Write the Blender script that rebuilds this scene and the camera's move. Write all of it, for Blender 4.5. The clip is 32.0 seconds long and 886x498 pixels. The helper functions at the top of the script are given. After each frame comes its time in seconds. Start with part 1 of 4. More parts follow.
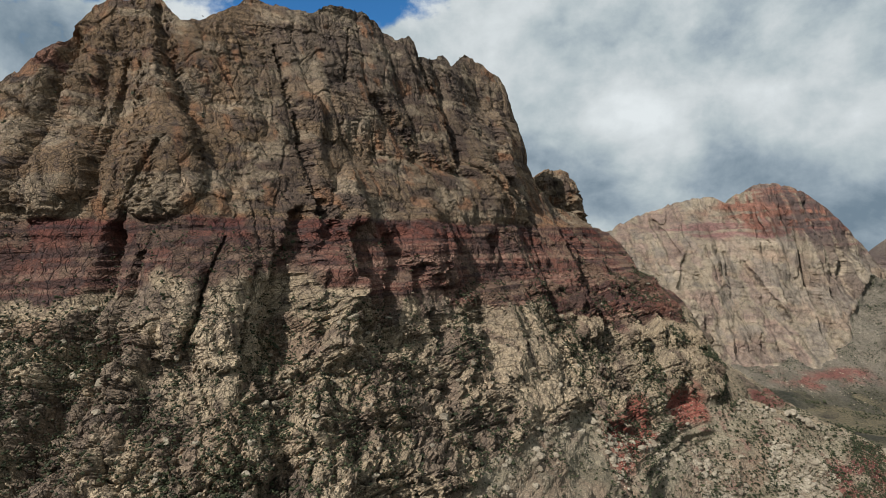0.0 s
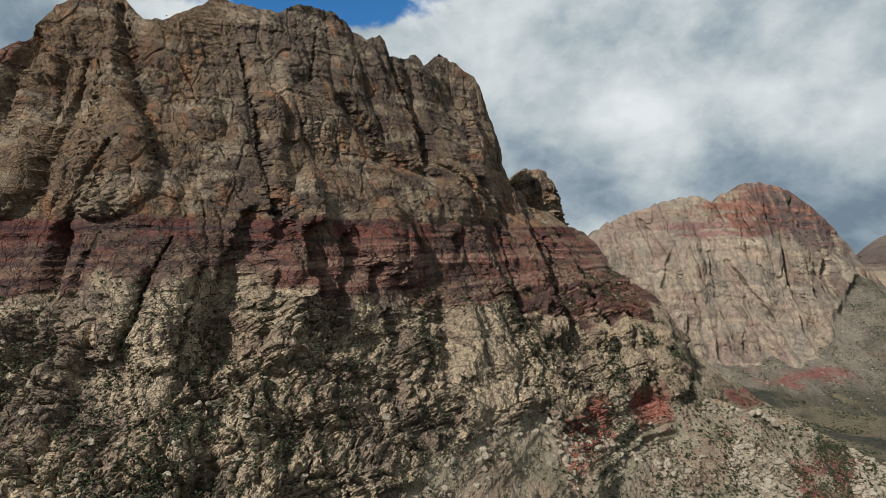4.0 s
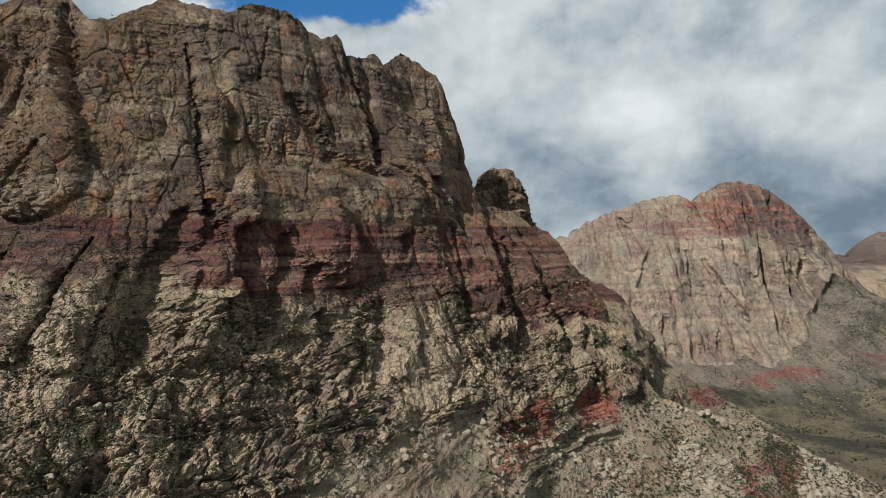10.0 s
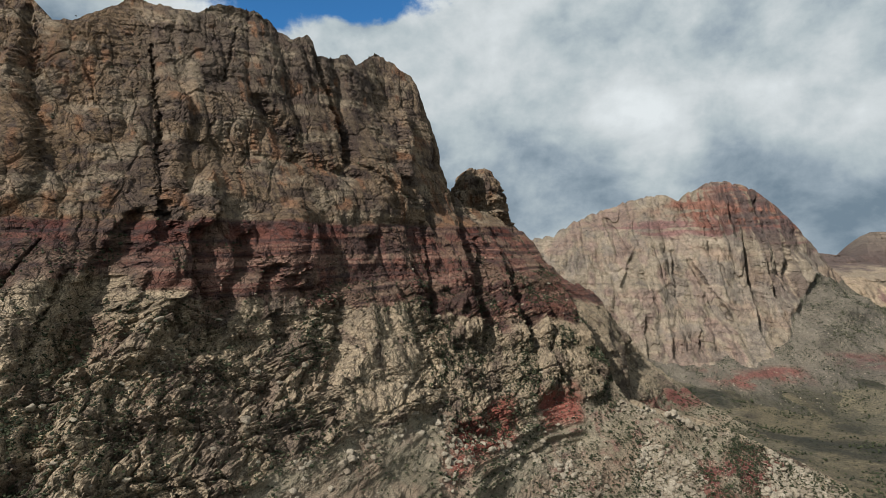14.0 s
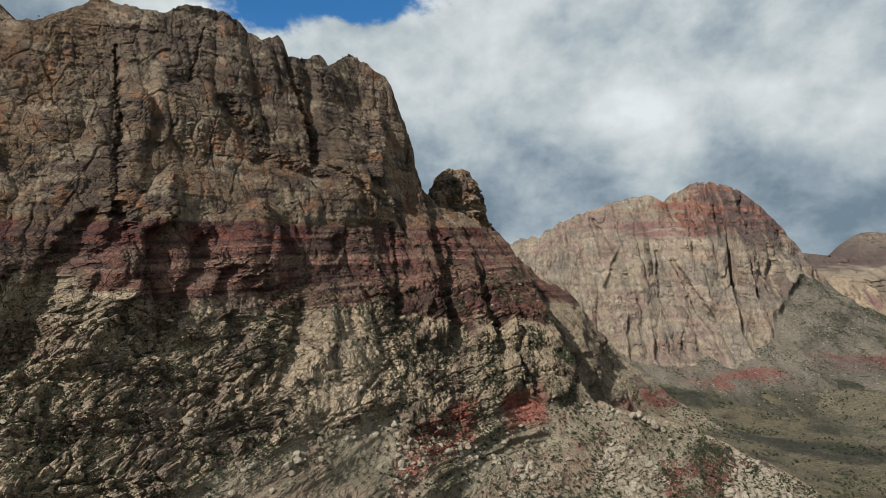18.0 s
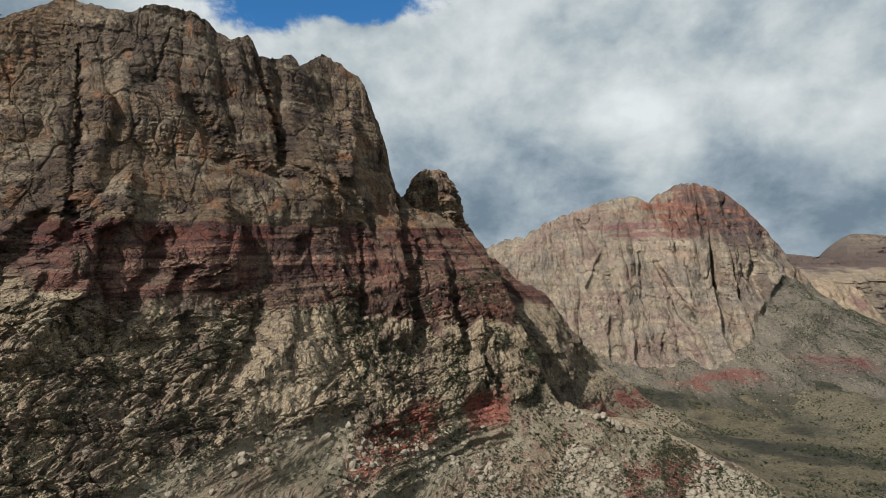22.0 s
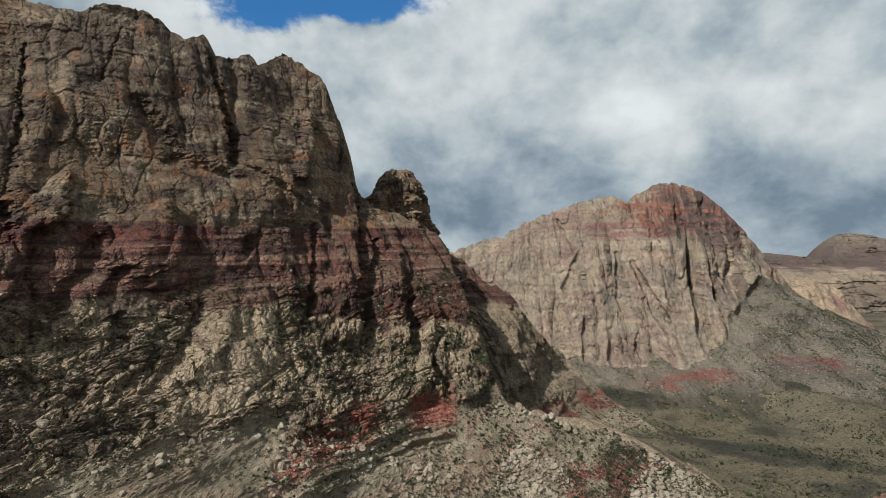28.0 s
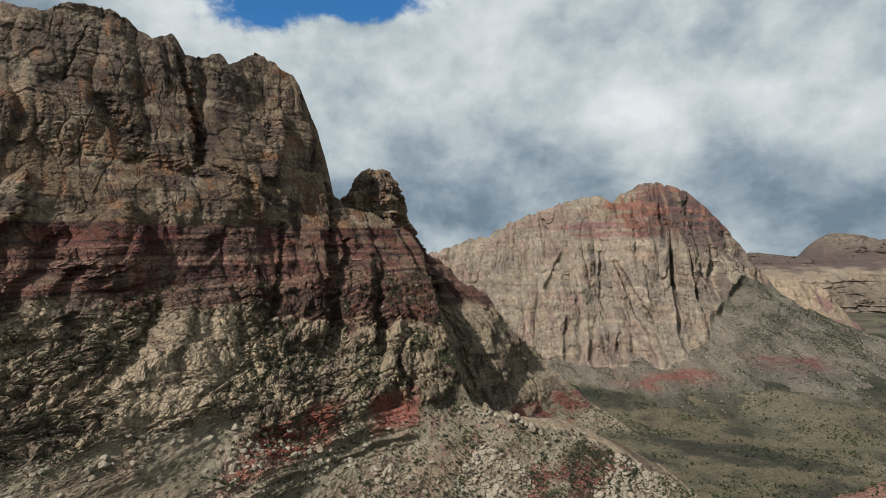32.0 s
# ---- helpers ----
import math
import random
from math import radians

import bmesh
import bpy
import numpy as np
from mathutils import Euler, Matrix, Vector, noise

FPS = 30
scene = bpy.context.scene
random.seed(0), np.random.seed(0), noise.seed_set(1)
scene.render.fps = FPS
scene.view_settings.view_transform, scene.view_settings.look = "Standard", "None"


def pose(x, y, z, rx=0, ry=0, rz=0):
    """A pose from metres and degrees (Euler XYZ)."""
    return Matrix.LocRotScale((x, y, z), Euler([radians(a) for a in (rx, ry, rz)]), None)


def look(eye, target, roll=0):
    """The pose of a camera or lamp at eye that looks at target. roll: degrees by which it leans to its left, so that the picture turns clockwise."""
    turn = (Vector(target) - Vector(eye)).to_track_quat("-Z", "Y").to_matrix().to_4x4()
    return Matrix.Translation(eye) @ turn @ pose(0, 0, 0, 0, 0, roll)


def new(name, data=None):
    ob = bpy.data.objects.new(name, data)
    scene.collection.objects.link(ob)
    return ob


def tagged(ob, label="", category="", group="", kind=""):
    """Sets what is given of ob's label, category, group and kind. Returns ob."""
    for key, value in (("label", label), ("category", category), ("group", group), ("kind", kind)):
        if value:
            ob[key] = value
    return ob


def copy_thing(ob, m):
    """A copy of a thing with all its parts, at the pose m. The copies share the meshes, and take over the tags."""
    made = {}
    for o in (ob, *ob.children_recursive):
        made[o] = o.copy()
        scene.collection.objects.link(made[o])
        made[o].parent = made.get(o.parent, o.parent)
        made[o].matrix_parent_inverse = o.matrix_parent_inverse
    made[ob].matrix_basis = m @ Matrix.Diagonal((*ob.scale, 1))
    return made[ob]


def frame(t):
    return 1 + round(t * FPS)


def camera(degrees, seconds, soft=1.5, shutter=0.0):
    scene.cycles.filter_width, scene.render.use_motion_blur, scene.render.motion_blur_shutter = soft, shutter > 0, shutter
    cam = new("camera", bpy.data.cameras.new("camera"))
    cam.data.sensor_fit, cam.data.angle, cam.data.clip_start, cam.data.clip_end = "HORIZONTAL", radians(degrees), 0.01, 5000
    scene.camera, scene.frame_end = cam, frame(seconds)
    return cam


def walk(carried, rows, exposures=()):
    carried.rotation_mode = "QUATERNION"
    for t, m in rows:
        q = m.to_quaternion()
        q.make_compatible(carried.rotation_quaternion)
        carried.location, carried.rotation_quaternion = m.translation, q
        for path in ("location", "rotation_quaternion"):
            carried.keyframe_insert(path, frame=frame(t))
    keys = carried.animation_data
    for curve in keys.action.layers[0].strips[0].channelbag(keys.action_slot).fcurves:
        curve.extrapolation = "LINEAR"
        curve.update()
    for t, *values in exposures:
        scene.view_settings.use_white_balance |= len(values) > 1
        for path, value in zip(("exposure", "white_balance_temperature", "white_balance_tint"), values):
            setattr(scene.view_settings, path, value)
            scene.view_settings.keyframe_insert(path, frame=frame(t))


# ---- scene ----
# camera: a drone sliding sideways along the canyon wall
cam = camera(72.6, 32.0, soft=0.6)
PATH = [  # seconds, eye, sideways and upward lean of the view per 100 m, roll
    (0, (0.1, 0.6, -0.78), (1.75, 0.68), -1.36),
    (2, (20.4, 0.0, -0.79), (1.71, 0.6), -1.34),
    (4, (40.5, -0.15, -0.65), (1.68, 0.46), -1.34),
    (6, (60.35, 0.05, -0.35), (1.63, 0.35), -1.3),
    (8, (80.35, -0.06, -0.08), (1.6, 0.25), -1.3),
    (10, (100.65, -0.32, 0.18), (1.54, 0.15), -1.3),
    (12, (120.95, -0.65, 0.39), (1.44, 0.12), -1.3),
    (14, (141.2, -0.88, 0.5), (1.42, 0.08), -1.3),
    (16, (160.9, -0.72, 0.54), (1.44, 0.08), -1.3),
    (18, (180.4, -0.38, 0.49), (1.52, 0.09), -1.27),
    (20, (199.95, -0.28, 0.26), (1.65, 0.1), -1.2),
    (22, (219.45, -0.1, -0.04), (1.79, 0.15), -1.13),
    (24, (239.4, -0.27, -0.25), (1.75, 0.15), -1.1),
    (26, (259.5, -0.2, -0.28), (1.78, 0.1), -1.1),
    (28, (279.4, 0.3, -0.22), (1.8, 0.05), -1.1),
    (30, (298.9, 1.2, -0.24), (1.92, 0.0), -1.1),
    (32, (318.5, 2.7, -0.28), (2.0, -0.03), -1.1),
]
walk(cam, [(t, look(e, (e[0] + d[0], e[1] + 100, e[2] + d[1]), roll)) for t, e, d, roll in PATH])

# world, sun
SUN_AZ, SUN_EL = -134.0, 42.0  # degrees; azimuth from north (+y) to east (+x)
world = bpy.data.worlds.new("sky")
scene.world = world
world.use_nodes = True


def build_sky():
    nt = world.node_tree
    nt.nodes.clear()
    n = lambda kind: nt.nodes.new(kind)
    link = nt.links.new

    def value(op, a, b=None, c=None):
        node = n("ShaderNodeMath")
        node.operation = op
        for k, item in enumerate((a, b, c)):
            if item is None:
                continue
            if isinstance(item, (int, float)):
                node.inputs[k].default_value = item
            else:
                link(item, node.inputs[k])
        return node.outputs[0]

    def fractal(vec, scale, detail, rough, distort=0.0):
        node = n("ShaderNodeTexNoise")
        node.inputs["Scale"].default_value = scale
        node.inputs["Detail"].default_value = detail
        node.inputs["Roughness"].default_value = rough
        node.inputs["Distortion"].default_value = distort
        link(vec, node.inputs["Vector"])
        return node.outputs["Fac"]

    def smooth(v, lo, hi, a=0.0, b=1.0):
        node = n("ShaderNodeMapRange")
        node.interpolation_type = "SMOOTHSTEP"
        link(v, node.inputs[0])
        for k, item in enumerate((lo, hi, a, b)):
            node.inputs[1 + k].default_value = item
        return node.outputs[0]

    sky = n("ShaderNodeTexSky")
    sky.sky_type = "NISHITA"
    sky.sun_disc = False
    sky.sun_elevation, sky.sun_rotation = radians(SUN_EL), radians(SUN_AZ)
    sky.altitude, sky.air_density, sky.dust_density = 1500, 1.0, 0.3
    way = n("ShaderNodeTexCoord").outputs["Generated"]
    part_xyz = n("ShaderNodeSeparateXYZ")
    link(way, part_xyz.inputs[0])
    height = part_xyz.outputs[2]
    # cloud deck, a little flattened towards the horizon
    squash = n("ShaderNodeVectorMath")
    squash.operation = "MULTIPLY"
    link(way, squash.inputs[0])
    squash.inputs[1].default_value = (1.0, 1.0, 1.25)
    flat = squash.outputs[0]
    big = fractal(flat, 2.2, 2.0, 0.45, 0.3)
    mid = fractal(flat, 4.4, 10.0, 0.58, 0.15)
    fine = fractal(flat, 13.0, 8.0, 0.58, 0.2)
    # a break in the deck high in the north-west, where blue shows
    dot = n("ShaderNodeVectorMath")
    dot.operation = "DOT_PRODUCT"
    link(way, dot.inputs[0])
    dot.inputs[1].default_value = (-0.25, 0.84, 0.487)
    gap = smooth(dot.outputs["Value"], 0.974, 0.999, 0.0, 0.36)
    west = value("MULTIPLY", smooth(height, 0.325, 0.385, 0.0, 0.34), smooth(part_xyz.outputs[0], -0.04, 0.14, 1.0, 0.0))
    gap = value("MAXIMUM", gap, value("MULTIPLY", west, smooth(height, 0.48, 0.62, 1.0, 0.0)))
    cover = value("SUBTRACT", value("ADD", value("MULTIPLY", big, 0.35), value("MULTIPLY", mid, 0.65)), gap)
    cover = value("ADD", cover, value("MULTIPLY", fine, 0.30))
    cover = value("ADD", cover, smooth(height, 0.12, 0.36, 0.15, 0.0))
    mask = smooth(cover, 0.40, 0.50)
    shade = value("ADD", value("MULTIPLY", mid, 0.66), value("MULTIPLY", fine, 0.22))
    shade = value("ADD", shade, value("MULTIPLY", big, 0.32))
    # darker cloud bases are seen low over the land
    low = value("MULTIPLY", smooth(height, 0.0, 0.06), smooth(height, 0.08, 0.20, 1.0, 0.0))
    shade = value("SUBTRACT", shade, value("MULTIPLY", low, 0.10))
    ramp = n("ShaderNodeValToRGB")
    link(shade, ramp.inputs[0])
    el = ramp.color_ramp.elements
    el[0].position, el[0].color = 0.42, (0.17, 0.235, 0.295, 1)
    el[1].position, el[1].color = 0.76, (0.76, 0.81, 0.83, 1)
    el.new(0.50).color = (0.30, 0.37, 0.43, 1)
    el.new(0.58).color = (0.46, 0.53, 0.56, 1)
    el.new(0.65).color = (0.60, 0.65, 0.67, 1)
    strength = n("ShaderNodeMix")
    strength.data_type = "RGBA"
    strength.blend_type = "MULTIPLY"
    strength.inputs[0].default_value = 1.0
    link(sky.outputs[0], strength.inputs[6])
    strength.inputs[7].default_value = (0.035, 0.088, 0.125, 1)
    mixed = n("ShaderNodeMix")
    mixed.data_type = "RGBA"
    link(mask, mixed.inputs[0])
    link(strength.outputs[2], mixed.inputs[6])
    link(ramp.outputs[0], mixed.inputs[7])
    back = n("ShaderNodeBackground")
    back.inputs[1].default_value = 1.0
    link(mixed.outputs[2], back.inputs[0])
    out = n("ShaderNodeOutputWorld")
    link(back.outputs[0], out.inputs[0])


build_sky()
sun = new("sun", bpy.data.lights.new("sun", "SUN"))
sun.data.energy, sun.data.angle, sun.data.color = 6.2, radians(0.6), (1.0, 0.98, 0.96)
az, elv = radians(SUN_AZ), radians(SUN_EL)
to_sun = Vector((math.sin(az) * math.cos(elv), math.cos(az) * math.cos(elv), math.sin(elv)))
sun.matrix_world = look(to_sun * 3000, (0, 0, 0))
scene.view_settings.exposure = 0.0


# ---- noise on arrays ----
def lattice(ix, iy, iz, seed):
    h = (ix.astype(np.int64) * 374761393 + iy.astype(np.int64) * 668265263 + iz.astype(np.int64) * 2147483647
         + seed * 974711) & 0xFFFFFFFF
    h = ((h ^ (h >> 13)) * 1274126177) & 0xFFFFFFFF
    h = ((h ^ (h >> 16)) * 2246822519) & 0xFFFFFFFF
    return ((h ^ (h >> 15)) & 0xFFFFFF) / float(0x1000000)


def value_noise(x, y, z, seed=0):
    ix, iy, iz = np.floor(x), np.floor(y), np.floor(z)
    fx, fy, fz = x - ix, y - iy, z - iz
    fx, fy, fz = (f * f * f * (f * (f * 6 - 15) + 10) for f in (fx, fy, fz))
    ix, iy, iz = ix.astype(np.int64), iy.astype(np.int64), iz.astype(np.int64)
    total = 0.0
    for dx in (0, 1):
        for dy in (0, 1):
            for dz in (0, 1):
                w = (fx if dx else 1 - fx) * (fy if dy else 1 - fy) * (fz if dz else 1 - fz)
                total = total + w * lattice(ix + dx, iy + dy, iz + dz, seed)
    return total * 2 - 1


def fbm(x, y, z, octaves=4, seed=0, gain=0.5):
    total, amp = 0.0, 1.0
    for k in range(octaves):
        total = total + amp * value_noise(x, y, z, seed + k * 17)
        x, y, z, amp = x * 2.03 + 5.3, y * 2.03 + 1.7, z * 2.03 + 9.1, amp * gain
    return total


def cells_flat(x, z, seed=0, jitter=0.9):
    ix, iz = np.floor(x), np.floor(z)
    one = np.full(x.shape, 1e9)
    two = np.full(x.shape, 1e9)
    tag = np.zeros(x.shape)
    tilt = np.zeros(x.shape)
    for dx in (-1, 0, 1):
        for dz in (-1, 0, 1):
            jx, jz = (ix + dx).astype(np.int64), (iz + dz).astype(np.int64)
            px = jx + 0.5 + jitter * (lattice(jx, jz, jz * 0, seed) - 0.5)
            pz = jz + 0.5 + jitter * (lattice(jx, jz, jz * 0, seed + 1) - 0.5)
            d = (px - x) ** 2 + (pz - z) ** 2
            nearer = d < one
            two = np.where(nearer, one, np.minimum(two, d))
            tag = np.where(nearer, lattice(jx, jz, jz * 0, seed + 3), tag)
            face = (lattice(jx, jz, jz * 0, seed + 5) - 0.5) * (x - px) + (lattice(jx, jz, jz * 0, seed + 7) - 0.5) * (z - pz)
            tilt = np.where(nearer, face, tilt)
            one = np.where(nearer, d, one)
    return np.sqrt(one), np.sqrt(two), tag, tilt


def step01(v, lo, hi):
    t = np.clip((v - lo) / (hi - lo), 0, 1)
    return t * t * (3 - 2 * t)


def table_at(xk, zk, rows, x, z):
    """Smooth surface through a coarse plan of contour lines: rows of distances at heights zk over the stations xk."""
    rows = np.array(rows, float)
    fine_x = np.linspace(xk[0], xk[-1], 160)
    fine_z = np.linspace(zk[0], zk[-1], 120)
    a = np.array([np.interp(fine_x, xk, r) for r in rows])
    a = np.array([np.interp(fine_z, zk, a[:, k]) for k in range(160)]).T
    for axis, width in ((1, 13), (0, 7)):
        ker = np.hanning(width + 2)[1:-1]
        ker /= ker.sum()
        pad = [(0, 0), (0, 0)]
        pad[axis] = (width // 2, width // 2)
        b = np.pad(a, pad, mode="reflect", reflect_type="odd")
        a = np.apply_along_axis(lambda v: np.convolve(v, ker, "valid"), axis, b)
    u = np.clip((x - xk[0]) / (xk[-1] - xk[0]), 0, 1) * 158.999
    v = np.clip((z - zk[0]) / (zk[-1] - zk[0]), 0, 1) * 118.999
    i, j = u.astype(int), v.astype(int)
    fu, fv = u - i, v - j
    return (a[j, i] * (1 - fu) * (1 - fv) + a[j, i + 1] * fu * (1 - fv) + a[j + 1, i] * (1 - fu) * fv
            + a[j + 1, i + 1] * fu * fv)

# ---- materials ----
def material(name):
    m = bpy.data.materials.new(name)
    m.use_nodes = True
    nt = m.node_tree
    bsdf = nt.nodes["Principled BSDF"]
    bsdf.inputs["Specular IOR Level"].default_value = 0.25
    return m, nt, bsdf


def rock_material(name, stops, streak=(0.05, 0.035, 0.03), streak_amount=0.5, bedding=0.35, stain=None, stain_amount=0.0,
                  grain=0.75, bump=1.0, scale=1.0, layers=None, zones=(), joints=0.0, tinted=False):
    """Layered sandstone: beds along z, grain, dark weathering streaks down the face, patches of a second tint."""
    m, nt, bsdf = material(name)
    n, link = nt.nodes.new, nt.links.new
    geo = n("ShaderNodeNewGeometry")

    def mapped(sx, sy, sz):
        mp = n("ShaderNodeMapping")
        mp.inputs["Scale"].default_value = (sx * scale, sy * scale, sz * scale)
        link(geo.outputs["Position"], mp.inputs["Vector"])
        return mp.outputs[0]

    def noise_tex(vec, s, detail=6.0, rough=0.6, distort=0.0):
        t = n("ShaderNodeTexNoise")
        t.inputs["Scale"].default_value, t.inputs["Detail"].default_value = s, detail
        t.inputs["Roughness"].default_value, t.inputs["Distortion"].default_value = rough, distort
        link(vec, t.inputs["Vector"])
        return t.outputs["Fac"]

    def ramp(v, pts):
        r = n("ShaderNodeValToRGB")
        link(v, r.inputs[0])
        el = r.color_ramp.elements
        el[0].position, el[0].color = pts[0][0], (*pts[0][1], 1)
        el[1].position, el[1].color = pts[-1][0], (*pts[-1][1], 1)
        for p, c in pts[1:-1]:
            el.new(p).color = (*c, 1)
        return r.outputs[0]

    def mix(fac, a, b, blend="MIX"):
        x = n("ShaderNodeMix")
        x.data_type, x.blend_type = "RGBA", blend
        if isinstance(fac, float):
            x.inputs[0].default_value = fac
        else:
            link(fac, x.inputs[0])
        for k, item in ((6, a), (7, b)):
            if isinstance(item, tuple):
                x.inputs[k].default_value = (*item, 1)
            else:
                link(item, x.inputs[k])
        return x.outputs[2]

    grey = lambda v: (v, v, v)
    patch = noise_tex(mapped(1, 1, 1.6), 0.022, 5.0, 0.6, 0.5)
    base = ramp(patch, stops)
    if tinted:
        hue = n("ShaderNodeAttribute")
        hue.attribute_name = "tint"
        base = mix(1.0, hue.outputs["Color"], base, "MULTIPLY")
    if layers:
        dip, low, high, colours, spread = layers
        xyz = n("ShaderNodeSeparateXYZ")
        link(geo.outputs["Position"], xyz.inputs[0])

        def calc(op, a, b):
            q = n("ShaderNodeMath")
            q.operation = op
            for k, item in enumerate((a, b)):
                if isinstance(item, (int, float)):
                    q.inputs[k].default_value = item
                else:
                    link(item, q.inputs[k])
            return q.outputs[0]

        ragged = calc("MULTIPLY", calc("SUBTRACT", noise_tex(mapped(1, 1, 0.5), 0.03, 6.0, 0.62), 0.5), 4 * spread)
        level = calc("SUBTRACT", calc("ADD", xyz.outputs[2], ragged), calc("MULTIPLY", xyz.outputs[0], dip))
        level = calc("DIVIDE", calc("SUBTRACT", level, low), high - low)
        base = mix(1.0, ramp(level, [((h - low) / (high - low), c) for h, c in colours]), base, "MULTIPLY")
    beds = noise_tex(mapped(0.02, 0.02, 1), 0.42, 5.0, 0.65)
    base = mix(bedding, base, ramp(beds, [(0.32, grey(0.45)), (0.5, grey(0.95)), (0.66, grey(1.25))]), "MULTIPLY")
    if zones:
        at = n("ShaderNodeSeparateXYZ")
        link(geo.outputs["Position"], at.inputs[0])
        wave = noise_tex(mapped(1, 1, 1.5), 0.024, 7.0, 0.65, 0.6)

        def edge01(v, lo, hi):
            q = n("ShaderNodeMapRange")
            q.interpolation_type = "SMOOTHSTEP"
            link(v, q.inputs[0])
            q.inputs[1].default_value, q.inputs[2].default_value = lo, hi
            return q.outputs[0]

        def times(a, b):
            q = n("ShaderNodeMath")
            q.operation = "MULTIPLY"
            link(a, q.inputs[0])
            link(b, q.inputs[1])
            return q.outputs[0]

        def shifted(v, amount):
            q = n("ShaderNodeMath")
            q.operation = "MULTIPLY_ADD"
            link(wave, q.inputs[0])
            q.inputs[1].default_value = amount
            link(v, q.inputs[2])
            return q.outputs[0]

        for xlo, xhi, zlo, zhi, fx, fz, colour, patchy in zones:
            vx, vz = shifted(at.outputs[0], 2 * fx), shifted(at.outputs[2], 2 * fz)
            vx0, vz0 = fx, fz
            fac = times(times(edge01(vx, xlo + vx0 - fx, xlo + vx0 + fx), edge01(vx, xhi + vx0 + fx, xhi + vx0 - fx)),
                        times(edge01(vz, zlo + vz0 - fz, zlo + vz0 + fz), edge01(vz, zhi + vz0 + fz, zhi + vz0 - fz)))
            fac = times(fac, ramp(noise_tex(mapped(1, 1, 2), 0.035, 6.0, 0.65, 0.5), [(patchy - 0.08, grey(0.0)), (patchy + 0.04, grey(1.0))]))
            base = mix(fac, base, colour)
    if stain:
        where = noise_tex(mapped(1, 1, 2.2), 0.013, 6.0, 0.62, 0.8)
        base = mix(ramp(where, [(0.5, grey(0.0)), (0.62, grey(stain_amount))]), base, stain)
    run = noise_tex(mapped(1, 1, 0.09), 0.16, 6.0, 0.62)
    base = mix(ramp(run, [(0.5, grey(0.0)), (0.66, grey(streak_amount))]), base, streak)
    speck = noise_tex(mapped(1, 1, 1.3), 1.0, 6.0, 0.75)
    base = mix(grain, base, ramp(speck, [(0.34, grey(0.2)), (0.5, grey(1.0)), (0.66, grey(1.75))]), "MULTIPLY")
    cleft = []
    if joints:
        # open joints between blocks, the shade inside them painted as darker colour
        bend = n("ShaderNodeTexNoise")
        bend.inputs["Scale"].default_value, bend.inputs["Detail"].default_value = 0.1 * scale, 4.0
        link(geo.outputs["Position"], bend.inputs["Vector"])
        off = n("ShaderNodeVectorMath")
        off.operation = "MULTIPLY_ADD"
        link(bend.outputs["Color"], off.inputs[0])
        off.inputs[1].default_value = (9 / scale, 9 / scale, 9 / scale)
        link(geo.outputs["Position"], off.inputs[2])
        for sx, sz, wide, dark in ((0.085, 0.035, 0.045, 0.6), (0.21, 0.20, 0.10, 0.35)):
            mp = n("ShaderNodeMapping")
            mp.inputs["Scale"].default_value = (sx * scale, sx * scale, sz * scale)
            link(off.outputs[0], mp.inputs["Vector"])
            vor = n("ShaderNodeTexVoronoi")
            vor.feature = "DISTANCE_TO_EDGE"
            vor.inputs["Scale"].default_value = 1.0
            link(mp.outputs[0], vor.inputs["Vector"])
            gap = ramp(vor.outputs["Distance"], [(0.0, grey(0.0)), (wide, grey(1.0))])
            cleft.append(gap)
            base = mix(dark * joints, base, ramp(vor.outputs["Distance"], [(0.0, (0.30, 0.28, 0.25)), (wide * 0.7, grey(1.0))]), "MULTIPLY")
    link(base, bsdf.inputs["Base Color"])
    bsdf.inputs["Roughness"].default_value = 0.9
    rough_h = noise_tex(mapped(1, 1, 1.4), 0.45, 8.0, 0.75)
    for gap, tall in zip(cleft, (1.1, 0.6)):
        q = n("ShaderNodeMath")
        q.operation = "MULTIPLY_ADD"
        link(gap, q.inputs[0])
        q.inputs[1].default_value = tall * joints
        link(rough_h, q.inputs[2])
        rough_h = q.outputs[0]
    bed_h = noise_tex(mapped(0.05, 0.05, 1), 0.8, 3.0, 0.6)
    add = n("ShaderNodeMath")
    add.operation = "MULTIPLY_ADD"
    link(bed_h, add.inputs[0])
    add.inputs[1].default_value = 0.5
    link(rough_h, add.inputs[2])
    b = n("ShaderNodeBump")
    b.inputs["Strength"].default_value, b.inputs["Distance"].default_value = 1.0, 1.7 * bump
    link(add.outputs[0], b.inputs["Height"])
    link(b.outputs[0], bsdf.inputs["Normal"])
    return m


def strata(name, dip, low, high, beds, spread, **kw):
    """Rock whose colour follows the height of the beds, from low to high metres, with a ragged border of spread metres."""
    m = rock_material(name, [(0.30, (0.8, 0.8, 0.8)), (0.5, (1.0, 1.0, 1.0)), (0.70, (1.15, 1.13, 1.1))], layers=(dip, low, high, beds, spread), **kw)
    return m


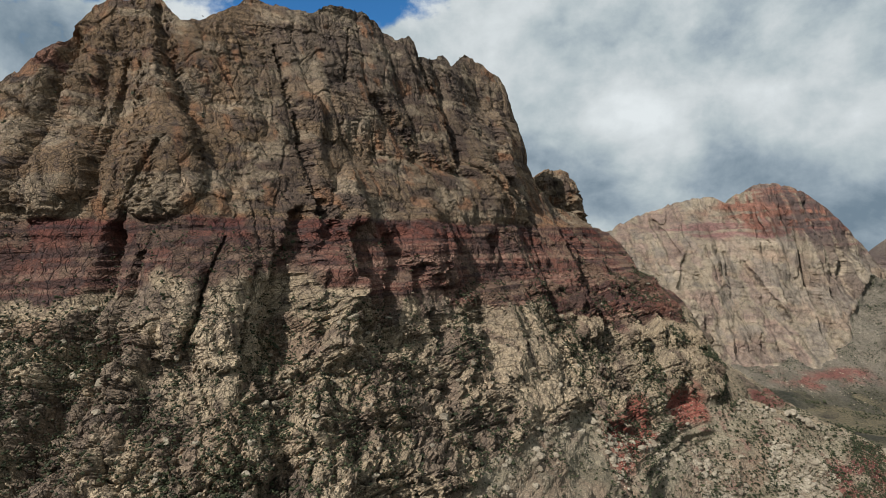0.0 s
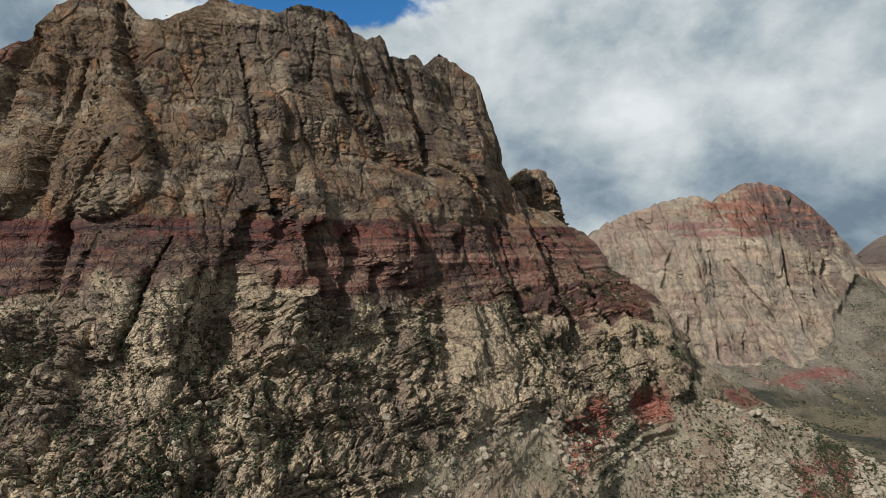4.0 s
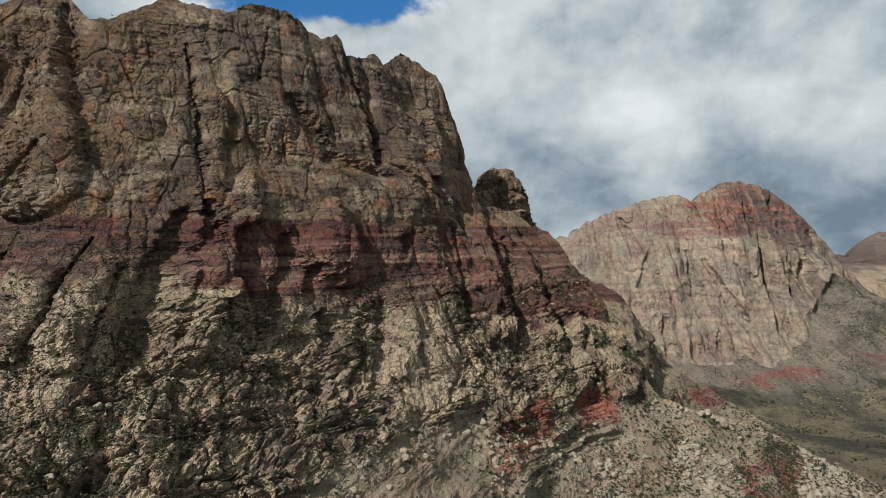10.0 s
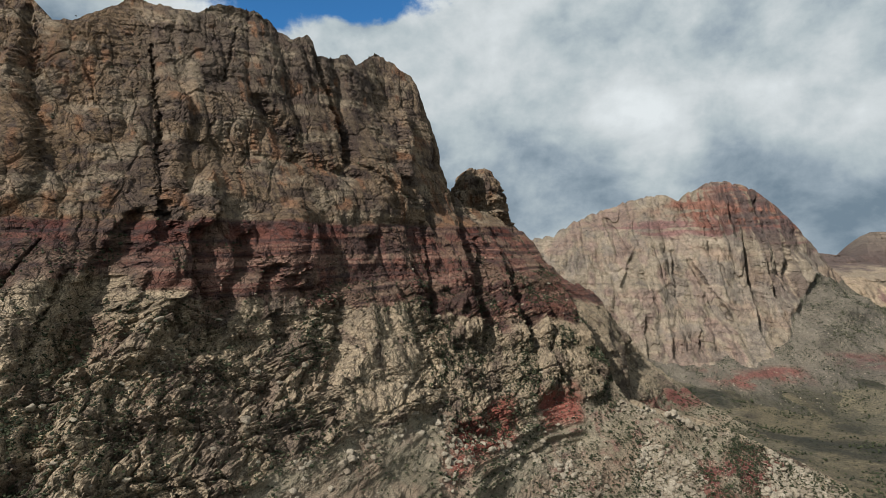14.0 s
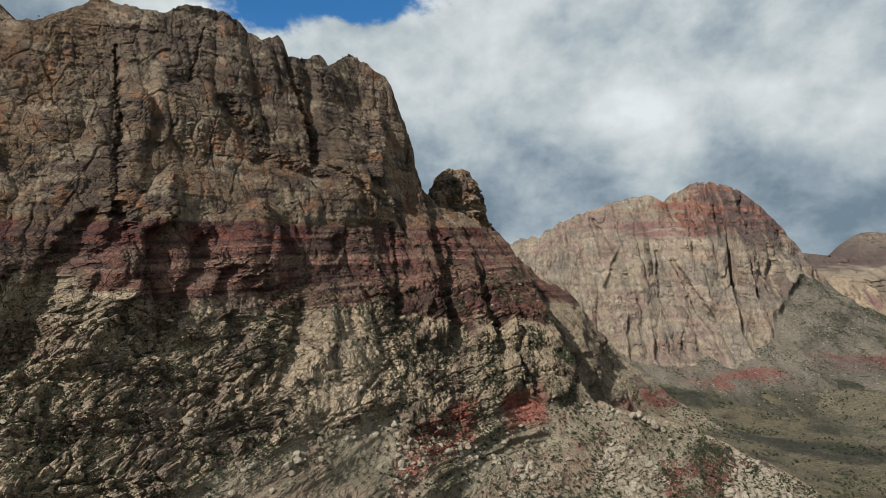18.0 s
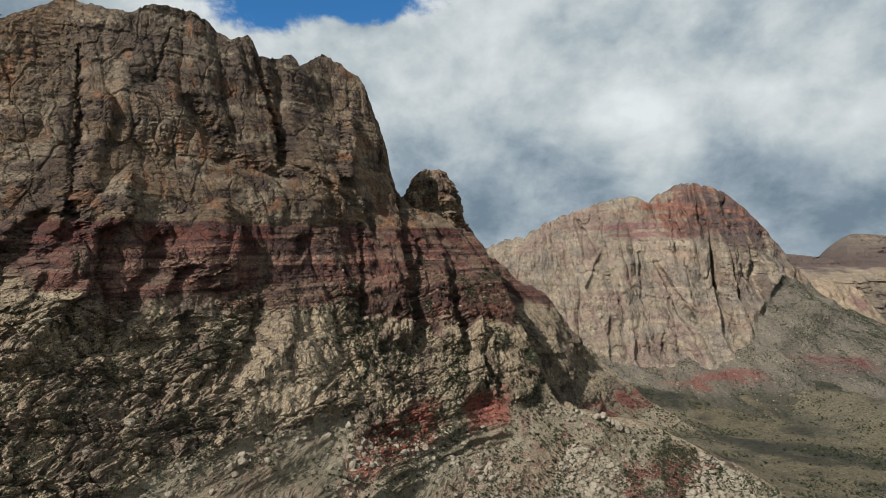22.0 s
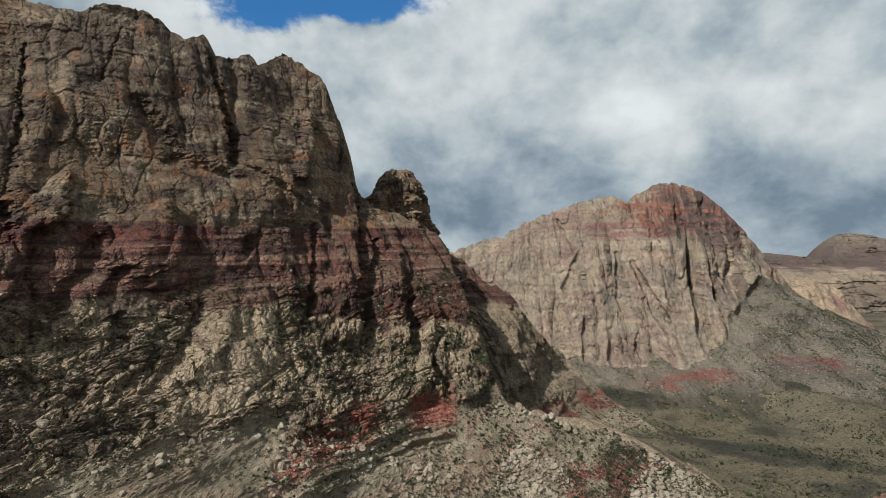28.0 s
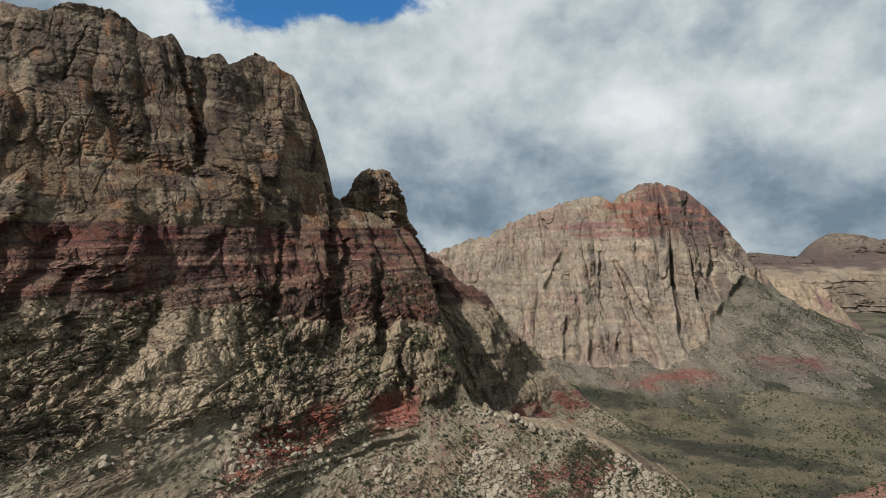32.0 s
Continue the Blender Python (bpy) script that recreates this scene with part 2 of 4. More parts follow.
RED_BEDS = [(150, 222, -190, -158, 10, 6, (0.165, 0.050, 0.034), 0.46), (250, 302, -192, -156, 8, 6, (0.180, 0.058, 0.040), 0.44),
            (385, 540, -275, -236, 18, 8, (0.13, 0.050, 0.034), 0.56), (-400, -150, -150, -118, 20, 8, (0.16, 0.06, 0.042), 0.5),
            (690, 900, -284, -262, 25, 5, (0.135, 0.056, 0.043), 0.50), (985, 1140, -262, -240, 20, 5, (0.100, 0.043, 0.036), 0.50),
            (410, 600, -262, -238, 14, 5, (0.105, 0.036, 0.028), 0.47), (250, 480, -240, -180, 30, 14, (0.16, 0.085, 0.066), 0.60)]
VALLEY_FADE = [(-2000, 3500, -420, -290, 10, 9, (0.051, 0.045, 0.030), 0.2)]
TONES = [(0.30, (0.84, 0.83, 0.82)), (0.5, (1.0, 1.0, 1.0)), (0.70, (1.14, 1.12, 1.09))]
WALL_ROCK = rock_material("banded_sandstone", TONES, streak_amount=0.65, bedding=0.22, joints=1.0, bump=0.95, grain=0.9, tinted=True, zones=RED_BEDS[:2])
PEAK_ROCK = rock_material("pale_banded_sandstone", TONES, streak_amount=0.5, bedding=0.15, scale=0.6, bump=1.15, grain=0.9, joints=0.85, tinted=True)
SCREE = rock_material("talus_scree", [(0.30, (0.096, 0.077, 0.051)), (0.45, (0.140, 0.116, 0.077)), (0.58, (0.188, 0.157, 0.107)), (0.72, (0.138, 0.100, 0.071))],
                      streak_amount=0.1, bedding=0.0, stain=(0.194, 0.103, 0.072), stain_amount=0.3, grain=0.9, bump=0.6, zones=RED_BEDS + VALLEY_FADE)
FAR_SCREE = rock_material("far_talus", [(0.30, (0.062, 0.053, 0.039)), (0.45, (0.095, 0.081, 0.060)), (0.58, (0.132, 0.112, 0.083)), (0.72, (0.088, 0.070, 0.053))],
                          streak_amount=0.1, bedding=0.0, stain=(0.070, 0.060, 0.048), stain_amount=0.5, grain=0.9, bump=1.6, scale=0.4, zones=RED_BEDS[4:6] + VALLEY_FADE)
SOIL = rock_material("desert_ground", [(0.36, (0.020, 0.020, 0.013)), (0.46, (0.034, 0.030, 0.019)), (0.55, (0.092, 0.075, 0.044)), (0.68, (0.038, 0.031, 0.021))],
                     streak_amount=0.0, bedding=0.0, grain=0.95, stain=(0.115, 0.098, 0.064), stain_amount=0.5, bump=1.5, scale=0.3,
                     zones=[(600, 1000, -246, -190, 40, 9, (0.150, 0.080, 0.055), 0.45)])
BOULDER = rock_material("boulder_sandstone", [(0.30, (0.158, 0.124, 0.088)), (0.45, (0.220, 0.183, 0.131)), (0.58, (0.272, 0.232, 0.170)), (0.72, (0.212, 0.163, 0.117))],
                        streak_amount=0.3, bedding=0.2, grain=0.6, bump=0.5)
MESA_ROCK = strata("far_mesa_sandstone", 0.0, -330, 120, [(-330, (0.13, 0.10, 0.075)), (-200, (0.16, 0.125, 0.09)), (-125, (0.25, 0.195, 0.135)), (-105, (0.095, 0.066, 0.055)),
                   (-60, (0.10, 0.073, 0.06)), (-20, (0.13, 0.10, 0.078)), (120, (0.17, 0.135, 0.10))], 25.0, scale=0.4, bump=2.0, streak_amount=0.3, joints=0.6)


def leaf_material(name, dark, light):
    m, nt, bsdf = material(name)
    info = nt.nodes.new("ShaderNodeNewGeometry")
    r = nt.nodes.new("ShaderNodeValToRGB")
    r.color_ramp.elements[0].color, r.color_ramp.elements[1].color = (*dark, 1), (*light, 1)
    nt.links.new(info.outputs["Random Per Island"], r.inputs[0])
    nt.links.new(r.outputs[0], bsdf.inputs["Base Color"])
    bsdf.inputs["Roughness"].default_value = 0.8
    return m


LEAF = leaf_material("juniper_leaf", (0.014, 0.018, 0.008), (0.040, 0.045, 0.019))


# ---- terrain sheets ----
def link_mesh(name, verts, faces, mats, parent=None, smooth=False, tint=None):
    me = bpy.data.meshes.new(name)
    verts = np.ascontiguousarray(verts, np.float32)
    faces = np.ascontiguousarray(faces, np.int32)
    k = faces.shape[1]
    me.vertices.add(len(verts))
    me.vertices.foreach_set("co", verts.ravel())
    me.loops.add(faces.size)
    me.loops.foreach_set("vertex_index", faces.ravel())
    me.polygons.add(len(faces))
    me.polygons.foreach_set("loop_start", np.arange(0, faces.size, k, dtype=np.int32))
    me.polygons.foreach_set("use_smooth", np.full(len(faces), smooth))
    me.update(calc_edges=True)
    if tint is not None:
        rgba = np.ones((len(verts), 4), np.float32)
        rgba[:, :3] = tint
        me.attributes.new("tint", "FLOAT_COLOR", "POINT").data.foreach_set("color", rgba.ravel())
    for mt in mats if isinstance(mats, (list, tuple)) else [mats]:
        me.materials.append(mt)
    ob = new(name, me)
    ob.parent = parent
    return ob


def grid_faces(nr, nc):
    i = np.arange(nr * nc).reshape(nr, nc)
    return np.stack([i[:-1, :-1], i[:-1, 1:], i[1:, 1:], i[1:, :-1]], -1).reshape(-1, 4)


def split_sheet(X, Y, Z, bands, parent, tint=None):
    """One mesh for each band of the sheet. bands: (name, mask of the quads, material)."""
    V = np.stack([X, Y, Z], -1).reshape(-1, 3)
    F = grid_faces(*X.shape)
    hue = None if tint is None else tint.reshape(-1, 3)
    for name, keep, mat in bands:
        f = F[keep.ravel()]
        if len(f) == 0:
            continue
        used, inv = np.unique(f, return_inverse=True)
        link_mesh(name, V[used], inv.reshape(f.shape), mat, parent, tint=None if hue is None else hue[used])


def centre(A):
    return 0.25 * (A[:-1, :-1] + A[:-1, 1:] + A[1:, 1:] + A[1:, :-1])


def thing(name, label, category, at=(0, 0, 0), kind="", group=""):
    ob = new(name)
    ob.location = at
    return tagged(ob, label, category, group, kind)


def blocks(x, z, w, h, seed, edge=0.16, pillow=0.12, slant=1.3):
    """Jointed rock: each block stands proud by its own amount (0 to 1), with rounded edges; then 1 in the joints; then the block's number."""
    wx = x + 0.3 * w * fbm(x / w, z / h, x * 0, 2, seed + 40)
    wz = z + 0.2 * h * fbm(x / w, z / h, x * 0, 2, seed + 50)
    a, b, tag, tilt = cells_flat(wx / w, wz / h, seed)
    gap = b - a
    return 0.1 + 0.5 + (tag - 0.5 + slant * tilt) * step01(gap, 0.0, edge) + pillow * np.sqrt(np.clip(gap, 0, 1)), 1 - step01(gap, 0.0, edge * 0.7), tag


def along(x, z, x0, z0, x1, z1, w0, w1):
    """1 on the line from (x0, z0) to (x1, z1), falling to 0 at the half-widths w0 and w1."""
    ux, uz = x1 - x0, z1 - z0
    f = np.clip(((x - x0) * ux + (z - z0) * uz) / (ux * ux + uz * uz), 0, 1)
    d = np.hypot(x - x0 - f * ux, z - z0 - f * uz) / (w0 + (w1 - w0) * f)
    g = np.clip(1 - d * d, 0, 1)
    return np.sqrt(g), g * g


def outward(xk, zk, rows, X, Z):
    """Unit normals of the smooth sheet of a plan, out of the rock, and the length along the slope from its foot."""
    fx = (table_at(xk, zk, rows, X + 4, Z) - table_at(xk, zk, rows, X - 4, Z)) / 8
    fz = (table_at(xk, zk, rows, X, Z + 4) - table_at(xk, zk, rows, X, Z - 4)) / 8
    fx, fz = fx.clip(-2.5, 2.5), fz.clip(-0.5, 3.5)
    size = np.sqrt(1 + fx * fx + fz * fz)
    run = np.cumsum(np.maximum(np.gradient(Z, axis=0), 0.02) * np.sqrt(1 + fz * fz), axis=0)
    return fx / size, -1 / size, fz / size, run


# the great wall: plan of its contour lines (distance north at stations along it, by height), and its crest
WALL_X = (-560, -350, -250, -150, -50, 50, 110, 170, 250, 350, 450, 620)
WALL_Z = (-330, -220, -130, -80, -10, 70, 140, 210, 300)
WALL_Y = [
    (-150, -110, -100, -80, -20, 110, 190, 270, 380, 440, 500, 620),
    (100, 130, 130, 110, 160, 250, 345, 470, 600, 650, 690, 850),
    (300, 310, 315, 295, 330, 460, 565, 650, 718, 750, 775, 900),
    (380, 385, 375, 350, 430, 590, 655, 715, 778, 830, 850, 950),
    (460, 455, 440, 405, 550, 670, 735, 800, 890, 1000, 1050, 1050),
    (530, 490, 485, 530, 625, 725, 800, 910, 1030, 1060, 1100, 1100),
    (590, 545, 555, 610, 700, 790, 850, 990, 1060, 1100, 1150, 1150),
    (630, 600, 620, 665, 740, 850, 920, 1000, 1080, 1150, 1180, 1200),
    (700, 650, 700, 735, 800, 925, 945, 1020, 1100, 1180, 1220, 1250),
]
CREST = [(-560, 120), (-430, 140), (-404, 166), (-384, 197), (-364, 219), (-349, 258), (-334, 278), (-315, 277), (-294, 283), (-265, 261),
         (-248, 258), (-228, 284), (-214, 305), (-198, 302), (-163, 296), (-138, 297), (-122, 313), (-92, 316), (-62, 298), (-40, 285), (-29, 299),
         (-22, 291), (-14, 266), (8, 275), (20, 284), (31, 273), (42, 286), (59, 304), (85, 291), (111, 271), (123, 237), (137, 205), (157, 130),
         (169, 92), (187, 68), (233, 50), (285, 24), (305, -15), (325, -75), (340, -125), (352, -160), (372, -186), (408, -199), (440, -209), (490, -227), (533, -247),
         (583, -271), (640, -304)]
# ribs and towers that stand forward: line in (east, height), half-widths, depth
RIBS = [(-84, 86, -80, 38, 3, 15, 14), (-10, 57, -8, 4, 4, 26, 15), (8, 30, 14, -20, 3, 16, 9), (-74, -20, -70, -66, 4, 10, 13), (97, 205, 102, 105, 4, 8, 13),
        (-165, -12, -160, -55, 8, 9, 9), (-140, -12, -136, -58, 13, 14, 13), (73, -54, 82, -104, 26, 36, 12), (60, -58, 66, -96, 7, 10, 8),
        (-130, 168, -100, 48, 8, 11, 8), (-273, 200, -212, 58, 12, 28, 18), (272, -100, 264, -158, 6, 12, 16), (286, -118, 282, -160, 4, 8, 10),
        (-78, 34, -84, -22, 7, 18, 14), (92, 25, 113, -58, 8, 15, 9), (153, 28, 178, -88, 7, 16, 12), (219, -5, 234, -105, 8, 14, 14),
        (-134, -72, -108, -115, 12, 20, 14), (-80, -92, -56, -138, 10, 18, 12), (-180, -62, -186, -105, 10, 18, 12), (20, -70, 22, -96, 6, 12, 9), (-330, 190, -300, 60, 14, 30, 14), (-345, 20, -340, -60, 16, 24, 16)]
# smooth massive panels
PANELS = [(-142, -14, -140, -66, 32, 32), (-14, 40, 0, -34, 18, 34), (72, -52, 86, -104, 30, 40), (60, 22, 150, -5, 20, 24), (-250, 10, -330, 10, 35, 45),
          (-200, 290, -150, 210, 24, 40), (110, 240, 150, 80, 26, 36)]
# chimneys and gullies that cut back
CUTS = [(-171, 240, -101, 38, 1.8, 3, 9), (-102, 46, -89, 10, 5, 7, 12), (65, 14, 65, 0, 7, 6, 11), (-18, -12, -15, -32, 5, 7, 9), (0, -55, 22, -90, 5, 8, 9),
        (199, 14, 204, -104, 5, 9, 18), (163, 100, 192, -56, 4, 9, 22), (-112, 35, -102, -62, 8, 13, 19), (-66, 182, -13, 112, 9, 11, 9), (-13, 110, 45, 92, 10, 7, 9),
        (139, 176, 142, 128, 1.5, 3, 10), (246, -20, 254, -110, 4, 9, 16), (-210, 0, -205, -95, 5, 9, 18), (-300, 200, -262, 50, 3, 6, 10), (125, 36, 140, -70, 3, 5, 12),
        (-152, 14, -154, -58, 1.5, 2.2, 9), (-126, -10, -123, -60, 1.2, 1.8, 7), (-100, 280, -96, 200, 1.4, 2, 5), (-14, 262, 40, 110, 3, 6, 12), (30, 120, 118, 60, 3, 5, 6),
        (-232, 100, -238, 20, 2, 4, 7), (46, -50, 50, -110, 2, 4, 9), (-40, 20, -36, -70, 4, 8, 10), (-360, 230, -318, 40, 9, 14, 18), (-240, 20, -226, -110, 9, 16, 22), (-290, 270, -250, 180, 5, 9, 12)]
RED_FOOT = ((-400, -42), (-260, -30), (-190, -14), (-110, -13), (-70, -32), (0, -42), (60, -55), (110, -66), (170, -86), (260, -100), (640, -110))


def billow(x, z, w, h, seed, warp=0.4, power=0.7):
    """Rounded pillars about w wide and h tall: 1 on their faces, 0 in the sharp creases between them."""
    wx = x + warp * w * value_noise(x / w * 0.6, z / h * 1.6, x * 0 + 3.3, seed + 60) + 0.12 * w * value_noise(x / w * 2.3, z / w * 0.8, x * 0 + 1.3, seed + 61)
    return np.clip(np.abs(value_noise(wx / w, z / h, x * 0 + 0.37, seed)) * 1.9, 0, 1) ** power


def stairs(h, tall, lip=0.72):
    """Beds of the given thickness: a number that holds through each bed and slides to the next at its lip."""
    f = h / tall
    return np.floor(f) + step01(f - np.floor(f), lip, 1.0)


def blend(a, b, f):
    return a + (np.array(b) - a) * np.clip(f, 0, 1)[..., None]


def wall_tint(X, Z, S):
    """Colour of the sandstone by bed: buff below, a rose-red band, brown and grey varnished cliffs above."""
    base = np.zeros(X.shape + (3,))
    for c, col in enumerate(zip((0.450, 0.374, 0.253), (0.500, 0.407, 0.273), (0.460, 0.372, 0.247))):
        base[..., c] = np.interp(Z, (-230, -110, -40), col)
    wander = fbm(S / 34, Z / 16, X * 0, 4, 301)
    drip = fbm(S / 5.0, Z / 60, X * 0, 3, 302)
    beds = fbm(Z / 4.2 + 0.5 * wander, S / 130, X * 0, 3, 303)
    foot = np.interp(X, [p[0] for p in RED_FOOT], [p[1] for p in RED_FOOT])
    level = Z + 6 * wander + 4 * drip
    # below the band the buff rock is flushed with iron in places
    base = blend(base, (0.240, 0.150, 0.105), 0.6 * step01(wander + 0.3 * drip, 0.15, 0.6) * step01(Z, -150, -60))
    patch = fbm(S / 22, Z / 22, X * 0, 4, 304)
    base = blend(base, (0.190, 0.140, 0.106), 0.7 * step01(patch + 0.3 * drip, 0.12, 0.5))
    for p in (PANELS[0], PANELS[2]):
        base = blend(base, (0.600, 0.490, 0.330), 0.8 * along(X, Z, *p)[0] * step01(drip + 0.3 * wander, 0.5, -0.1))
    band = step01(level + 5 * patch, foot - 4, foot + 5)
    red = blend(np.zeros(X.shape + (3,)) + np.array((0.225, 0.100, 0.070)), (0.305, 0.185, 0.135), step01(beds, 0.1, 0.5) * (1 - step01(Z, -4, 20)))
    red = blend(red, (0.172, 0.060, 0.041), step01(Z + 7 * wander, 4, 24))
    red = blend(red, (0.250, 0.185, 0.125), 0.6 * step01(patch - 0.3 * drip, 0.15, 0.5))
    red = blend(red, (0.095, 0.052, 0.044), 0.8 * step01(-beds - 0.1 + 0.5 * drip, 0.05, 0.4))
    red *= (0.78 + 0.22 * step01(X, -120, -20))[..., None]
    base = base + (red - base) * band[..., None]
    upper = step01(Z + 1.6 * wander + 1.2 * drip, 30, 35)
    up = np.zeros(X.shape + (3,)) + np.array((0.225, 0.162, 0.100))
    up = blend(up, (0.225, 0.154, 0.088), 1 - step01(X + 0.4 * Z, -150, -40))
    up = blend(up, (0.172, 0.132, 0.093), step01(Z + 14 * wander, 130, 215) * step01(X, -215, -140))
    up = blend(up, (0.098, 0.070, 0.052), 0.85 * step01(wander + 0.5 * drip + 0.25 * fbm(S / 70, Z / 60, X * 0, 3, 305), 0.12, 0.62))
    over = step01(X + 10 * wander, -75, -45) * (1 - step01(X, 40, 70)) * step01(Z + 0.7 * X, 72, 96) * (1 - step01(Z + 20 * wander, 190, 240))
    up = blend(up, (0.085, 0.058, 0.043), 0.75 * over * step01(drip + 0.6 * wander, -0.45, 0.3))
    up = blend(up, (0.270, 0.138, 0.068), 0.7 * step01(fbm(S / 26, Z / 26, X * 0, 3, 306), 0.2, 0.55) * step01(drip, -0.3, 0.4))
    up = blend(up, (0.330, 0.270, 0.185), 0.7 * step01(fbm(S / 30, Z / 20, X * 0, 4, 307), 0.25, 0.6))
    up = blend(up, (0.165, 0.070, 0.048), 0.75 * step01(X, -420, -380) * (1 - step01(X, -290, -262)) * step01(Z, 140, 190) * step01(fbm(S / 28, Z / 40, X * 0, 3, 308), 0.0, 0.4))
    up = blend(up, (0.300, 0.220, 0.138), 0.65 * step01(X + 8 * wander, 45, 80) * step01(Z, 60, 130) * step01(drip + wander, 0.6, -0.2))
    base = base + (1.14 * up - base) * upper[..., None]
    base *= 0.61 * (1 + 0.13 * beds + 0.16 * drip)[..., None]
    base *= np.array((1.01, 0.960, 0.935))
    return np.clip(base, 0.02, 0.6)


def build_wall(dx=1.15, rows=640):
    xs = np.arange(-440, 640, dx)
    top = np.interp(xs, [c[0] for c in CREST], [c[1] for c in CREST])
    rock_top, _, _ = blocks(xs, xs * 0, 9, 9, 15)
    top = top + 2.5 * fbm(xs / 12, xs * 0, xs * 0, 3, 5) + 5 * (rock_top - 0.6)
    v = np.linspace(0, 1, rows)
    X = np.repeat(xs[None, :], rows, 0)
    # rows lie closer where the slope leans back
    knee = np.minimum(-32.0, -330 + 0.55 * (top + 330))
    Z = np.array([np.interp(v, (0, 0.05, 0.55, 1), (-330, -330 + 0.3 * (z0 + 330), z0, z1)) for z0, z1 in zip(knee, top)]).T
    O = X * 0
    # foot of the rock: below it lies scree
    foot = -168 + 0.04 * (250 - X).clip(0, 500) + 14 * fbm(X / 45, O, O, 3, 14)
    foot = np.where(X > 300, foot + 0.5 * (X - 300).clip(0, 60), foot)
    foot = foot + 22 * np.exp(-((X - 60) / 60) ** 2) - 40 * step01(-X, 0, 120)
    cliff = step01(Z, foot - 8, foot + 10)
    Y0 = table_at(WALL_X, WALL_Z, WALL_Y, X, Z)
    NX, NY, NZ, T = outward(WALL_X, WALL_Z, WALL_Y, X, Z)
    S = 0.78 * (X + 0.52 * (Y0 - 500))
    upper = step01(Z, 30, 46)
    band = step01(Z, -50, -30) * (1 - upper)
    low = 1 - step01(Z, -50, -30)
    panel = np.maximum.reduce([along(X, Z, *p)[0] for p in PANELS])
    calm = 1 - 0.75 * step01(panel, 0.0, 0.6)
    # benches: the wall climbs in steep steps with scrubby ledges between them
    _, _, tag = blocks(S, Z, 13, 60, 2, 0.16)
    tall = 30.0
    ph = Z / tall + 0.35 * fbm(S / 75, O, O, 2, 63) + 0.24 * tag
    fr = ph - np.floor(ph)
    prof = np.where(fr < 0.62, fr * 0.16, 0.0992 + (fr - 0.62) * 2.3705)
    bench = (0.6 * low + 0.3 * band + 0.15 * upper) * cliff * (1 - 0.6 * (1 - calm))
    Y = table_at(WALL_X, WALL_Z, WALL_Y, X, Z + bench * (prof - fr) * tall)
    flat = low * step01(fr, 0.6, 0.7) * cliff
    p60 = billow(S, Z, 56, 230, 201)
    p24 = billow(S, Z, 23, 80, 202)
    p10 = billow(S, Z, 10, 36, 203)
    p5 = billow(S, Z, 4.4, 13, 204)
    tilt = 0.10 * value_noise(S / 60, Z / 45, O, 221)
    wavy = Z + tilt * (S % 60 - 30) + 2.2 * fbm(S / 55, Z / 120, O, 2, 23)
    thick = fbm(stairs(wavy, 8.0) * 0.73, S / 80, O, 2, 26)
    thin = fbm(stairs(wavy, 2.9, 0.6) * 0.71, S / 40, O, 2, 27)
    crag = fbm(S / 4.5, Z / 4.0, O, 3, 25, 0.7)
    broad = fbm(X / 60, Z / 75, O, 3, 9)
    busy = step01(fbm(S / 48, Z / 60, O, 2, 222), -0.35, 0.4)
    slot = 1 - step01(billow(S, Z, 17, 70, 205, 0.3, 1.0), 0.0, 0.12)
    slot = slot * step01(fbm(S / 25, Z / 40, O, 2, 206), -0.15, 0.15)
    knob, knob_joint, _ = blocks(S, T, 12, 17, 27, 0.25, pillow=1.1, slant=0.12)
    stone, stone_joint, _ = blocks(S, T, 4.6, 5.6, 28, 0.35, pillow=1.0, slant=0.15)
    facet, facet_joint, _ = blocks(S + 0.1 * Z, Z, 21, 52, 32, 0.10, pillow=0.25, slant=0.5)
    rubble = low * np.clip(0.35 * step01(fbm(X / 40, Z / 30, O, 3, 29), -0.1, 0.3) + flat, 0, 1) * calm
    up = (11 * (p60 - 0.5) + 5.5 * (p24 - 0.5) + (0.8 + 2.4 * busy) * calm * (p10 - 0.6) + (0.5 + 1.2 * busy) * calm * (p5 - 0.6) + 1.1 * thick + 0.5 * thin
          + (0.45 + 0.6 * busy) * crag + 6 * broad - 2.6 * slot)
    mid = 11 * (p60 - 0.5) + 8.5 * (p24 - 0.5) + (1.5 + 4 * calm) * (p10 - 0.6) + 2.0 * calm * (p5 - 0.6) + 1.4 * thick + 0.8 * thin + 0.45 * crag + 4 * broad - 1.6 * slot
    down = (8 * (p60 - 0.5) + 6 * (p24 - 0.5) * (1 - 0.6 * flat) + (1 - calm) * (5.5 * (p10 - 0.6) + 2 * (p5 - 0.6)) - 3 * slot * (1.4 - calm) + 0.6 * thick + 0.5 * thin + 0.35 * crag + 3 * broad
            + calm * (3.5 * (p10 - 0.6) * (1 - flat) + 5.0 * (knob - 0.9) + 2.4 * (stone - 0.8) - 2.4 * knob_joint - 1.1 * stone_joint))
    up = up + 5 * (facet - 0.6) * (0.4 + 0.6 * busy) * calm - 1.6 * facet_joint
    relief = up * upper + mid * band + down * low
    hollow = np.maximum.reduce([slot, (1 - step01(p24, 0.05, 0.3)) * (low + 0.4 * band), (1 - step01(p10, 0.05, 0.3)) * low * (1 - calm), knob_joint * low * calm, 0.35 * stone_joint * rubble, 0.5 * facet_joint * upper])
    for x0, z0, x1, z1, w0, w1, deep in RIBS:
        relief = relief + deep * along(X + 1.5 * crag, Z + 2 * crag, x0, z0, x1, z1, w0, w1)[0]
